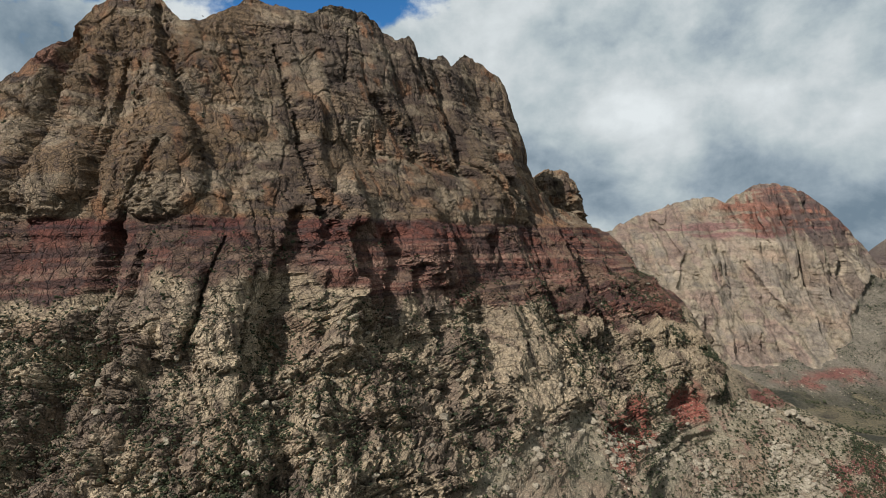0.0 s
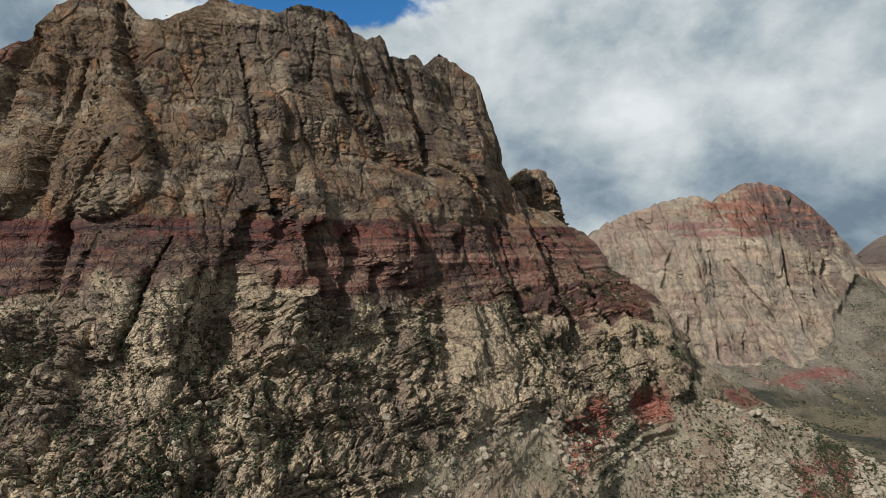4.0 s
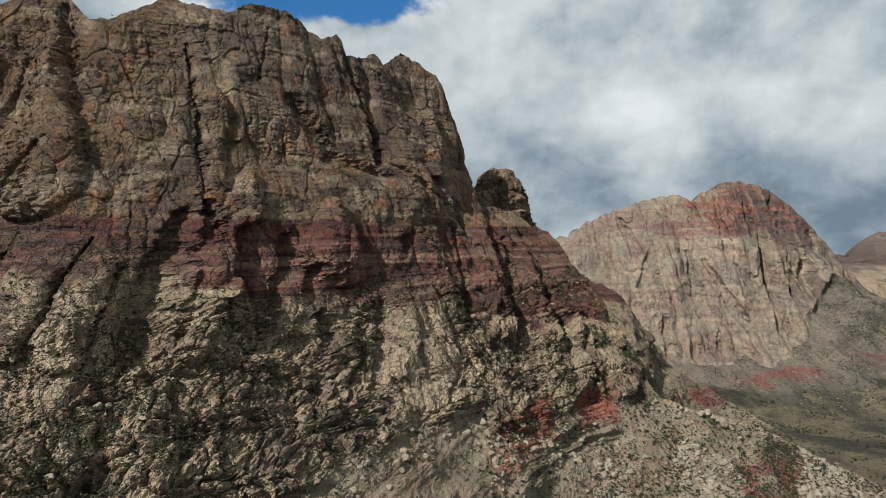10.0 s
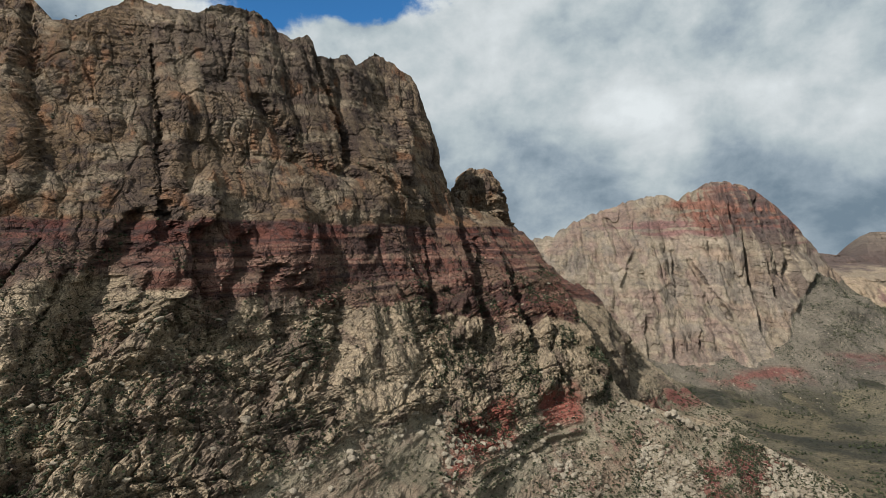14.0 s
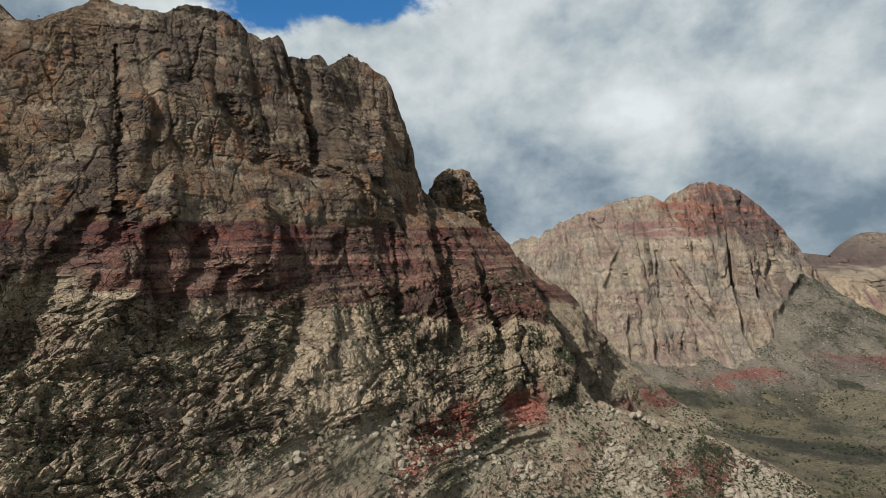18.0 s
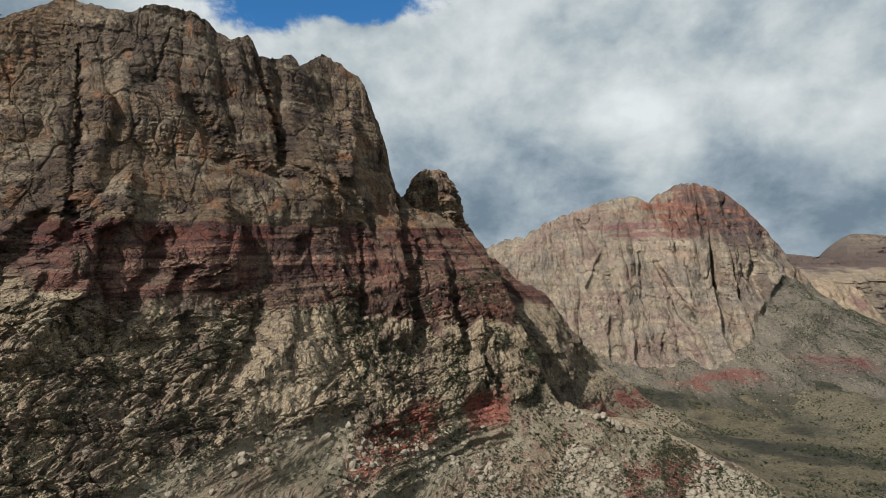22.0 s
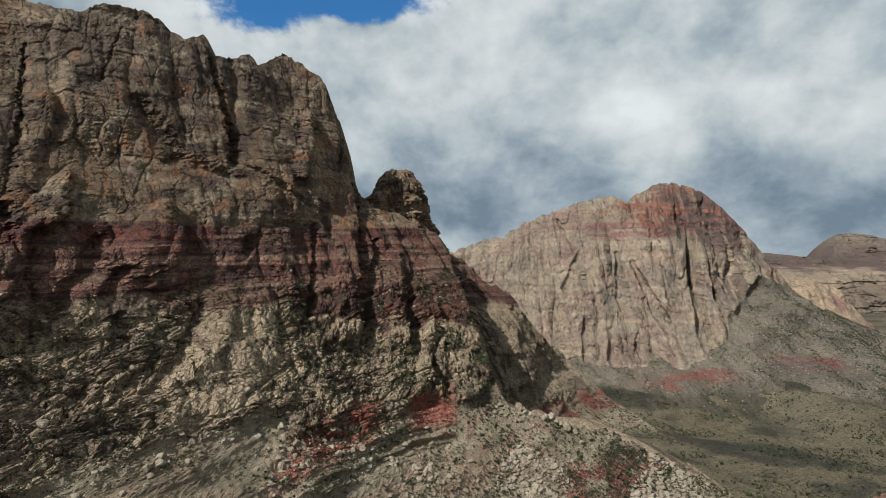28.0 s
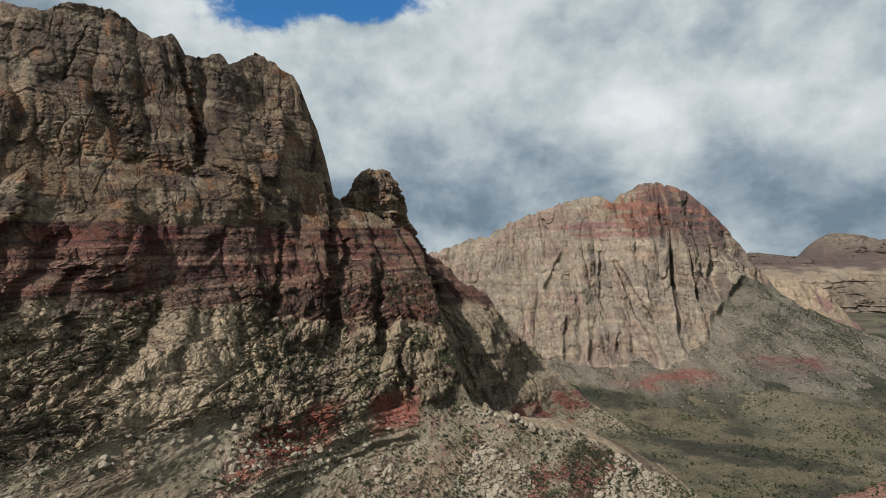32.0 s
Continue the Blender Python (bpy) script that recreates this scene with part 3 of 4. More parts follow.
    for x0, z0, x1, z1, w0, w1, deep in CUTS:
        cut = along(X + 1.2 * crag, Z + 2 * crag, x0, z0, x1, z1, 1.25 * w0, 1.25 * w1)[1]
        relief = relief - deep * cut
        hollow = np.maximum(hollow, 0.8 * cut)
    shale = step01(X, 148, 165) * (1 - step01(X, 295, 310)) * step01(Z, -212, -204) * (1 - step01(Z, -160, -150))
    relief = relief + 5 * shale * thick
    soft = 6 * shale * thick + 3 * shale * thin + 5 * fbm(X / 40, T / 40, O, 5, 11) + 0.8 * (stone - 0.8) + 0.7 * crag
    fade = (1 - 0.5 * step01(v, 0.95, 1.0)[:, None])
    # cliffs are carved level, slopes along their own normal
    lev = np.sqrt(NX * NX + NY * NY)
    k = cliff * (1 - 0.55 * low * calm) * (1 - 0.6 * flat)
    PX, PY, PZ = NX / lev * k + NX * (1 - k), NY / lev * k + NY * (1 - k), NZ * (1 - k)
    push = (relief * cliff + soft * (1 - cliff)) * fade
    tint = wall_tint(X, Z, S)
    X, Y, Z = X + push * PX, Y + push * PY, Z + push * PZ
    # the back of the mountain falls away behind the crest
    k = np.linspace(0, 1, 16)[1:, None]
    Xb = np.repeat(X[-1:, :], 15, 0)
    Zb = Z[-1:, :] - (Z[-1:, :] + 330) * k ** 1.5
    Yb = Y[-1:, :] + 30 * k ** 0.5 + 330 * k + 10 * fbm(Xb / 50, Zb / 50, Xb * 0, 3, 21)
    mountain = thing("mountain", "towering layered sandstone mountain with a red band", "mountain", kind="structure")
    XC, ZC, CC = centre(X), centre(Z), centre(cliff)
    slope = CC < 0.5
    red = (XC > 150) & (XC < 305) & (ZC > -222 - 0.1 * (XC - 250)) & (ZC < -158 + 8 * fbm(XC / 20, ZC / 20, XC * 0, 3, 16)) & (fbm(XC / 34, ZC / 22, XC * 0, 3, 18) > -0.12)
    red = red | ((XC > 395) & (XC < 520) & (ZC > -275) & (ZC < -225) & (fbm(XC / 30, ZC / 16, XC * 0, 3, 19) > 0.12))
    red = red | ((XC < -150) & (ZC > -150) & (ZC < -118) & slope & (fbm(XC / 30, ZC / 16, XC * 0, 3, 20) > -0.1))
    upper_m, band_m = ZC > 34, (ZC <= 34) & (ZC > -30)
    rest = ~upper_m & ~band_m
    split_sheet(X, Y, Z, [
        ("upper_wall", upper_m & ~red, WALL_ROCK),
        ("red_band", band_m & ~red, WALL_ROCK),
        ("lower_wall", rest & ~slope & ~red, WALL_ROCK),
        ("shale_bed", red, SCREE),
        ("talus_slope", rest & slope & ~red, SCREE)], mountain, tint)
    Xa, Ya, Za = (np.concatenate([a[-1:], b]) for a, b in ((X, Xb), (Y, Yb), (Z, Zb)))
    split_sheet(Xa, Ya, Za, [("back_slope", np.ones(centre(Xa).shape, bool), WALL_ROCK)], mountain, np.repeat(tint[-1:], 16, 0))
    return X, Y, Z, cliff, relief, hollow, np.clip(rubble + 0.3 * low * calm, 0, 1) * cliff


WALL = build_wall()

# the last ridge of the mountain, behind the scree spur
RIDGE_CREST = [(240, 20), (290, 27), (312, -9), (352, -34), (365, -55), (410, -76), (432, -104), (447, -136), (480, -168), (511, -194), (545, -228), (570, -252), (610, -277), (642, -300), (700, -312)]


RIDGE_X = (240, 330, 400, 430, 500, 600, 700)
RIDGE_Z = (-330, -240, -200, -150, -100, -50, 30)
RIDGE_Y = [
    (690, 730, 750, 790, 830, 860, 860),
    (800, 820, 835, 880, 970, 1040, 980),
    (850, 865, 875, 935, 1075, 1190, 1200),
    (890, 905, 905, 965, 1110, 1230, 1250),
    (960, 970, 965, 1000, 1130, 1250, 1300),
    (1020, 1060, 1070, 1080, 1150, 1270, 1350),
    (1070, 1110, 1150, 1150, 1180, 1290, 1400),
]


def build_ridge(dx=1.6, rows=230):
    xs = np.arange(240, 700, dx)
    rock_top, _, _ = blocks(xs, xs * 0, 8, 9, 35)
    top = np.interp(xs, [c[0] for c in RIDGE_CREST], [c[1] for c in RIDGE_CREST]) + 3 * fbm(xs / 10, xs * 0, xs * 0, 3, 36) + 5 * (rock_top - 0.6)
    v = np.linspace(0, 1, rows)
    X = np.repeat(xs[None, :], rows, 0)
    Z = -330 + (top[None, :] + 330) * v[:, None]
    O = X * 0
    foot = -238 + 8 * fbm(X / 30, O, O, 3, 37)
    cliff = step01(Z, foot - 6, foot + 8)
    Y = table_at(RIDGE_X, RIDGE_Z, RIDGE_Y, X, Z)
    NX, NY, NZ, run = outward(RIDGE_X, RIDGE_Z, RIDGE_Y, X, Z)
    S = 0.8 * (X + 0.5 * (Y - 900))
    relief = (17 * (billow(S, Z, 44, 170, 241) - 0.5) + 13 * (billow(S, Z, 17, 60, 242) - 0.5) + 6 * (billow(S, Z, 8, 22, 243) - 0.5)
              + 2.0 * fbm(stairs(Z + 3 * fbm(S / 40, O, O, 2, 244), 8.0) * 0.73, S / 80, O, 2, 245) + 4 * fbm(X / 40, Z / 40, O, 4, 44) + 1.3 * fbm(S / 5.5, Z / 4.5, O, 2, 45))
    push = relief * cliff + (1 - cliff) * 4 * fbm(X / 30, Z / 20, O, 4, 46)
    push = push * (1 - 0.6 * step01(v, 0.93, 1.0)[:, None])
    # the ridge's shade is partly put into its colour by this darker tint
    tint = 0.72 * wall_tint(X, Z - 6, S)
    lev = np.sqrt(NX * NX + NY * NY)
    X, Y = X + push * NX / lev, Y + push * NY / lev
    k = np.linspace(0, 1, 12)[1:, None]
    Xb = np.repeat(X[-1:, :], 11, 0)
    Zb = top[None, :] - (top[None, :] + 330) * k ** 1.4
    Yb = Y[-1:, :] + 15 * k ** 0.5 + 190 * k
    ridge = thing("ridge", "steep shaded sandstone ridge ending in a scree slope", "ridge", kind="structure")
    slope = centre(cliff) < 0.5
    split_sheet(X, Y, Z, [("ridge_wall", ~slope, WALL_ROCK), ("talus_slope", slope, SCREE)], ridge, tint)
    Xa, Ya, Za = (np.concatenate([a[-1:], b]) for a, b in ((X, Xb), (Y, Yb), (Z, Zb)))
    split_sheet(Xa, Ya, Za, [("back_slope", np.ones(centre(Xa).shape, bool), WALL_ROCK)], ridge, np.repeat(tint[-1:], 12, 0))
    return X, Y, Z, cliff, relief


RIDGE = build_ridge()

PEAK_X = (150, 370, 580, 780, 930, 1090, 1290, 1640)
PEAK_Z = (-330, -310, -250, -180, -100, 0, 90, 170)
PEAK_Y = [
    (1050, 1050, 1040, 1030, 980, 900, 850, 800),
    (1200, 1150, 1130, 1110, 1080, 1020, 1000, 1000),
    (1420, 1370, 1320, 1290, 1270, 1230, 1280, 1320),
    (1540, 1470, 1390, 1390, 1370, 1360, 1500, 1650),
    (1640, 1570, 1450, 1460, 1430, 1470, 1600, 1800),
    (1760, 1690, 1600, 1545, 1500, 1540, 1680, 1950),
    (1880, 1830, 1790, 1680, 1570, 1590, 1800, 2050),
    (2000, 1950, 1900, 1760, 1630, 1660, 1900, 2150),
]
PEAK_CREST = [(150, -50), (271, -25), (342, -6), (434, 26), (480, 30), (500, 42), (521, 55), (609, 94), (720, 131), (760, 140), (807, 140), (821, 119), (865, 148),
              (897, 167), (940, 167), (981, 157), (1016, 139), (1062, 80), (1092, 46), (1119, 0), (1174, -77), (1217, -164), (1287, -190), (1356, -226), (1427, -255),
              (1520, -285), (1640, -305)]
PEAK_CUTS = [(752, -18, 734, -146, 4, 8, 30), (781, -40, 809, -180, 4, 9, 32), (930, 24, 910, -96, 6, 9, 38), (910, -96, 881, -226, 9, 10, 36), (635, -150, 615, -245, 4, 6, 22),
             (682, -190, 668, -250, 5, 7, 26), (748, -186, 726, -252, 6, 8, 30), (635, 84, 627, -16, 7, 9, 26), (670, -7, 603, -100, 5, 7, 22), (1027, -4, 1011, -116, 6, 9, 30),
             (1013, 79, 994, -3, 4, 7, 20), (873, 114, 845, -9, 3, 6, 20), (932, 126, 912, 19, 3, 5, 18), (820, 112, 806, 60, 5, 7, 20), (960, 10, 950, -150, 3, 5, 20), (845, -40, 838, -140, 2, 4, 14)]


def peak_tint(X, Z, S):
    """Pale buff walls, a rose and purple band below the summit, a rusty cap; on the side turned from the light, dark
    varnish with shade painted in.
    """
    base = np.zeros(X.shape + (3,)) + np.array((0.325, 0.262, 0.185))
    wander = fbm(S / 70, Z / 30, X * 0, 4, 311)
    drip = fbm(S / 9.0, Z / 110, X * 0, 3, 312)
    beds = fbm(Z / 8.0 + 0.5 * wander, S / 260, X * 0, 3, 313)
    stain = fbm(S / 40, Z / 40, X * 0, 4, 314)
    base = blend(base, (0.330, 0.222, 0.152), 0.5 * step01(wander + 0.4 * drip, -0.05, 0.4))
    base = blend(base, (0.215, 0.180, 0.148), 0.6 * step01(stain, 0.05, 0.45))
    base = blend(base, (0.240, 0.155, 0.135), 0.5 * step01(-stain + 0.3 * wander, 0.1, 0.5) * (1 - step01(X + 0.4 * Z, 700, 860)))
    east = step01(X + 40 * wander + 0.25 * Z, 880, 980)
    rose = step01(Z + 0.10 * (X - 900) + 16 * wander, -2, 20) * (1 - step01(Z + 14 * wander, 54, 76)) * step01(X, 540, 700)
    base = blend(base, (0.215, 0.104, 0.094), 0.85 * rose * step01(beds + 0.4 * drip, -0.4, 0.2))
    cap = step01(X + 0.5 * (Z - 60) + 40 * wander, 780, 850) * step01(Z + 12 * wander, 26, 48) * (1 - 0.85 * step01(Z + 8 * wander, 148, 160))
    base = blend(base, (0.245, 0.098, 0.064), 0.9 * cap * step01(beds + 0.5 * drip, -0.6, 0.1))
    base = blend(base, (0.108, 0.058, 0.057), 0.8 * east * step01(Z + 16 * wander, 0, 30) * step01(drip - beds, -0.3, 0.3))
    # varnish streaks, deepened on the east flank to carry its shade in the colour
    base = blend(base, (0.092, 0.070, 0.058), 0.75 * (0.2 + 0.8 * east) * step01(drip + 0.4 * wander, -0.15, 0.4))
    return np.clip(base * 0.80 * (1 + 0.14 * beds + 0.2 * drip)[..., None], 0.02, 0.6)


def build_peak(dx=2.4, rows=320):
    xs = np.arange(150, 1640, dx)
    rock_top, _, _ = blocks(xs, xs * 0, 13, 9, 15)
    top = np.interp(xs, [c[0] for c in PEAK_CREST], [c[1] for c in PEAK_CREST]) + 3 * fbm(xs / 20, xs * 0, xs * 0, 3, 6) + 8 * (rock_top - 0.6)
    v = np.linspace(0, 1, rows)
    X = np.repeat(xs[None, :], rows, 0)
    Z = -330 + (top[None, :] + 330) * v[:, None]
    O = X * 0
    foot = np.interp(X, (150, 600, 860, 940, 1011, 1080, 1160, 1300, 1640), (-248, -255, -256, -196, -134, -92, -100, -100, -100)) + 9 * fbm(X / 40, O, O, 3, 84)
    cliff = step01(Z, foot - 10, foot + 12)
    Y0 = table_at(PEAK_X, PEAK_Z, PEAK_Y, X, Z)
    NX, NY, NZ, run = outward(PEAK_X, PEAK_Z, PEAK_Y, X, Z)
    S = X - 0.25 * (Y0 - 1450) + 0.12 * Z
    _, _, tag = blocks(S, Z, 34, 150, 72, 0.07)
    ph = Z / 52 + 0.7 * fbm(X / 120, O, O, 2, 86) + 0.2 * tag
    fr = ph - np.floor(ph)
    prof = np.where(fr < 0.68, fr * 0.25, 0.17 + (fr - 0.68) * 2.594)
    Y = table_at(PEAK_X, PEAK_Z, PEAK_Y, X, Z + 0.3 * cliff * (prof - fr) * 52)
    busy = step01(fbm(S / 90, Z / 110, O, 2, 321), -0.3, 0.4)
    wavy = Z + 0.08 * S + 5 * fbm(S / 90, Z / 160, O, 2, 322)
    thick = fbm(stairs(wavy, 15.0) * 0.73, S / 140, O, 2, 323)
    crag = fbm(S / 8, Z / 7, O, 3, 87, 0.7)
    relief = (28 * (billow(S, Z, 105, 420, 324) - 0.5) + 17 * (billow(S, Z, 44, 190, 325) - 0.5) + (4 + 6 * busy) * (billow(S, Z, 19, 80, 326) - 0.6)
              + (2.0 + 3.0 * busy) * (billow(S, Z, 9, 30, 327) - 0.6) + 1.3 * thick + 1.4 * crag + 9 * fbm(X / 90, Z / 90, O, 5, 79))
    slot = (1 - step01(billow(S, Z, 30, 150, 328, 0.3, 1.0), 0.0, 0.10)) * step01(fbm(S / 45, Z / 60, O, 2, 329), -0.1, 0.15)
    relief = relief - 7 * slot
    for x0, z0, x1, z1, w0, w1, deep in PEAK_CUTS:
        relief = relief - 0.8 * deep * along(X + 1.5 * crag, Z, x0, z0, x1, z1, 1.4 * w0, 2.0 * w1)[0] * step01(z0 + 15 - Z, 0, 50)
    soft = 12 * fbm(X / 70, Z / 40, O, 5, 81)
    push = (relief * cliff + soft * (1 - cliff)) * (1 - 0.75 * step01(v, 0.92, 1.0)[:, None])
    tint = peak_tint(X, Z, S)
    lev = np.sqrt(NX * NX + NY * NY)
    k = cliff
    X, Y, Z = X + push * (NX / lev * k + NX * (1 - k)), Y + push * (NY / lev * k + NY * (1 - k)), Z + push * NZ * (1 - k)
    k = np.linspace(0, 1, 16)[1:, None]
    Xb = np.repeat(X[-1:, :], 15, 0)
    Zb = Z[-1:, :] - (Z[-1:, :] + 330) * k ** 1.5
    Yb = Y[-1:, :] + 40 * k ** 0.5 + 450 * k + 15 * fbm(Xb / 60, Zb / 60, Xb * 0, 3, 82)
    peak = thing("mountain", "pale sandstone peak with a rose-red cap band", "mountain", kind="structure")
    XC, ZC, CC = centre(X), centre(Z), centre(cliff)
    slope = CC < 0.5
    red = slope & (ZC > -292) & (ZC < -262) & (XC > 695) & (XC < 905) & (fbm(XC / 60, ZC / 16, XC * 0, 3, 88) > -0.12)
    band = ~red & ~slope & (ZC > 30) & (ZC <= 134)
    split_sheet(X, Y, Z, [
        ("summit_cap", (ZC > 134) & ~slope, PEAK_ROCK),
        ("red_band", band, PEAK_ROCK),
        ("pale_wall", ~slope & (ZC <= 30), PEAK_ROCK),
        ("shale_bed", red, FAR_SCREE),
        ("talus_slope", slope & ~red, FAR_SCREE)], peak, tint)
    Xa, Ya, Za = (np.concatenate([a[-1:], b]) for a, b in ((X, Xb), (Y, Yb), (Z, Zb)))
    split_sheet(Xa, Ya, Za, [("back_slope", np.ones(centre(Xa).shape, bool), PEAK_ROCK)], peak, np.repeat(tint[-1:], 16, 0))
    return X, Y, Z, cliff, relief


PEAK = build_peak()


def build_pinnacle():
    ang = np.linspace(0, 2 * math.pi, 220)
    h = np.linspace(0, 1, 170)
    A, H = np.meshgrid(ang, h)
    Z = -60 + 204 * H
    R = np.interp(Z, (-60, 11, 52, 98, 122, 137, 144), (115, 84, 60, 44, 33, 23, 11))
    S = A * 50
    rock = (0.30 * (billow(S, Z, 34, 130, 261) - 0.5) + 0.20 * (billow(S, Z, 13, 40, 262) - 0.5) + 0.09 * (billow(S, Z, 6, 15, 263) - 0.5)
            + 0.05 * fbm(stairs(Z + 4 * np.sin(A), 9.0) * 0.7, np.cos(A) * 2, A * 0, 2, 264) + 0.05 * fbm(np.cos(A) * 12, np.sin(A) * 12, Z / 4, 3, 265))
    chunk, _, _ = blocks(S, Z, 16, 26, 267, 0.12, pillow=0.2, slant=0.5)
    R = R * (1 + rock + 0.15 * (chunk - 0.6))
    Z = Z + 4 * (chunk - 0.6) * H ** 4
    X = 217 + R * np.cos(A) + 5 * fbm(Z / 30, A * 0, A * 0, 2, 266)
    Y = 1092 + 1.2 * R * np.sin(A)
    ob = thing("rock_pinnacle", "weathered tan sandstone pinnacle behind the great wall", "rock tower", kind="structure")
    split_sheet(X, Y, Z, [("pinnacle_rock", np.ones(centre(X).shape, bool), WALL_ROCK)], ob, wall_tint(X * 0 + 150, Z - 6, S + 900))


build_pinnacle()


def ground_height(X, Y):
    z = -296 - 0.075 * (X - 640).clip(-300, 200) + 4 * fbm(X / 90, Y / 90, X * 0, 5, 101) + 1.2 * fbm(X / 14, Y / 14, X * 0, 3, 102)
    z = z - 8 * step01(Y, 880, 1010) * (1 - step01(X, 820, 1000)) + 26 * step01(Y, 1040, 1240) + 14 * step01(X, 860, 1060) * step01(Y, 900, 1100)
    z = z + 98 * np.exp(-(((X - 785) / 165) ** 2 + ((Y - 525) / 75) ** 2) ** 1.2)
    return z


def build_ground():
    ys = np.concatenate([np.linspace(-1500, 300, 30), np.linspace(306, 1500, 240), np.linspace(1520, 4800, 60)])
    xs = np.concatenate([np.linspace(-3000, 200, 50), np.linspace(206, 1500, 250), np.linspace(1520, 4800, 60)])
    X, Y = np.meshgrid(xs, ys)
    Z = ground_height(X, Y)
    V = np.stack([X, Y, Z], -1).reshape(-1, 3)
    ob = link_mesh("ground", V, grid_faces(*X.shape), SOIL)
    tagged(ob, "scrubby desert canyon floor of sand and gravel", "ground", kind="structure")


build_ground()


def build_mesa():
    xs = np.arange(1300, 3700, 9.0)
    crest = [(1300, -120), (1600, -60), (1728, -45), (1947, -66), (2051, -60), (2104, -6), (2182, 38), (2286, 37), (2385, 1), (2700, 30), (3100, 0), (3700, -40)]
    top = np.interp(xs, [c[0] for c in crest], [c[1] for c in crest]) + 4 * fbm(xs / 60, xs * 0, xs * 0, 3, 7)
    v = np.linspace(0, 1, 110)
    X = np.repeat(xs[None, :], 110, 0)
    Z = -330 + (top[None, :] + 330) * v[:, None]
    Y = 2120 + 1.45 * (Z + 330) + 120 * step01(Z, -130, -90)
    b, _, _ = blocks(X, Z, 130, 200, 111, 0.25)
    s, j, _ = blocks(X, Z, 40, 60, 112)
    step = Z / 22 + 0.4 * fbm(X / 200, X * 0, X * 0, 2, 114)
    step = np.floor(step) + step01(step - np.floor(step), 0.7, 1.0)
    Y = Y - 60 * (b - 0.5) - 10 * (s - 0.5) + 8 * j - 12 * fbm(step * 0.7, X / 300, X * 0, 2, 115) - 30 * fbm(X / 200, Z / 100, Z * 0, 5, 113)
    k = np.linspace(0, 1, 8)[1:, None]
    Xb = np.repeat(xs[None, :], 7, 0)
    Zb = top[None, :] - (top[None, :] + 330) * k ** 1.5
    Yb = Y[-1:, :] + 500 * k
    ob = thing("mesa", "distant pale and rust sandstone mesa", "mesa", kind="structure")
    split_sheet(X, Y, Z, [("mesa_wall", np.ones(centre(X).shape, bool), MESA_ROCK)], ob)
    Xa, Ya, Za = (np.concatenate([a[-1:], c]) for a, c in ((X, Xb), (Y, Yb), (Z, Zb)))
    split_sheet(Xa, Ya, Za, [("back_slope", np.ones(centre(Xa).shape, bool), MESA_ROCK)], ob)


build_mesa()


def build_foothill():
    xs = np.arange(1180, 1700, 3.5)
    crest = [(1180, -190), (1250, -150), (1305, -120), (1397, -107), (1440, -118), (1489, -142), (1530, -190), (1569, -236), (1640, -302), (1700, -320)]
    top = np.interp(xs, [c[0] for c in crest], [c[1] for c in crest]) + 3 * fbm(xs / 22, xs * 0, xs * 0, 3, 401)
    v = np.linspace(0, 1, 110)
    X = np.repeat(xs[None, :], 110, 0)
    Z = -330 + (top[None, :] + 330) * v[:, None]
    O = X * 0
    S = X + 0.3 * Z
    lean = 1780 + 0.9 * (Z - top[None, :]) - 14 * (billow(S, Z, 70, 160, 402) - 0.5) - 7 * (billow(S, Z, 24, 50, 403) - 0.5) - 10 * fbm(X / 60, Z / 50, O, 4, 404)
    tint = np.zeros(X.shape + (3,)) + np.array((0.300, 0.225, 0.150))
    tint = blend(tint, (0.200, 0.118, 0.098), step01(fbm(S / 40, Z / 30, O, 4, 405) - (Z + 190) / 90, 0.0, 0.5))
    k = np.linspace(0, 1, 8)[1:, None]
    Xb, Zb = np.repeat(xs[None, :], 7, 0), top[None, :] - (top[None, :] + 330) * k ** 1.4
    ob = thing("foothill", "low pale sandstone hill below the distant mesa", "hill", kind="structure")
    split_sheet(X, lean, Z, [("hill_face", np.ones(centre(X).shape, bool), PEAK_ROCK)], ob, tint)
    Xa, Ya, Za = (np.concatenate([p[-1:], q]) for p, q in ((X, Xb), (lean, lean[-1:, :] + 160 * k), (Z, Zb)))
    split_sheet(Xa, Ya, Za, [("back_slope", np.ones(centre(Xa).shape, bool), PEAK_ROCK)], ob, np.repeat(tint[-1:], 8, 0))


build_foothill()


# ---- scatter ----
rng = np.random.default_rng(7)


def lump(seed, flat=1.0, rough=0.35, detail=2):
    """A small closed irregular lump around the origin, radius about 1: vertices and triangles."""
    bm = bmesh.new()
    bmesh.ops.create_icosphere(bm, subdivisions=detail, radius=1.0)
    r = random.Random(seed)
    cuts = [Vector((r.uniform(-1, 1), r.uniform(-1, 1), r.uniform(-1, 1))).normalized() for _ in range(10)]
    for v in bm.verts:
        p = v.co.copy()
        for c in cuts:
            d = p.dot(c) - 0.58
            if d > 0:
                p -= c * d * 0.85
        p *= 1 + rough * 0.5 * noise.noise(v.co * 1.7 + Vector((seed * 3.1, 0, 0)))
        v.co = Vector((p.x, p.y, p.z * flat))
    V = np.array([v.co[:] for v in bm.verts])
    F = np.array([[v.index for v in f.verts] for f in bm.faces])
    bm.free()
    return V, F


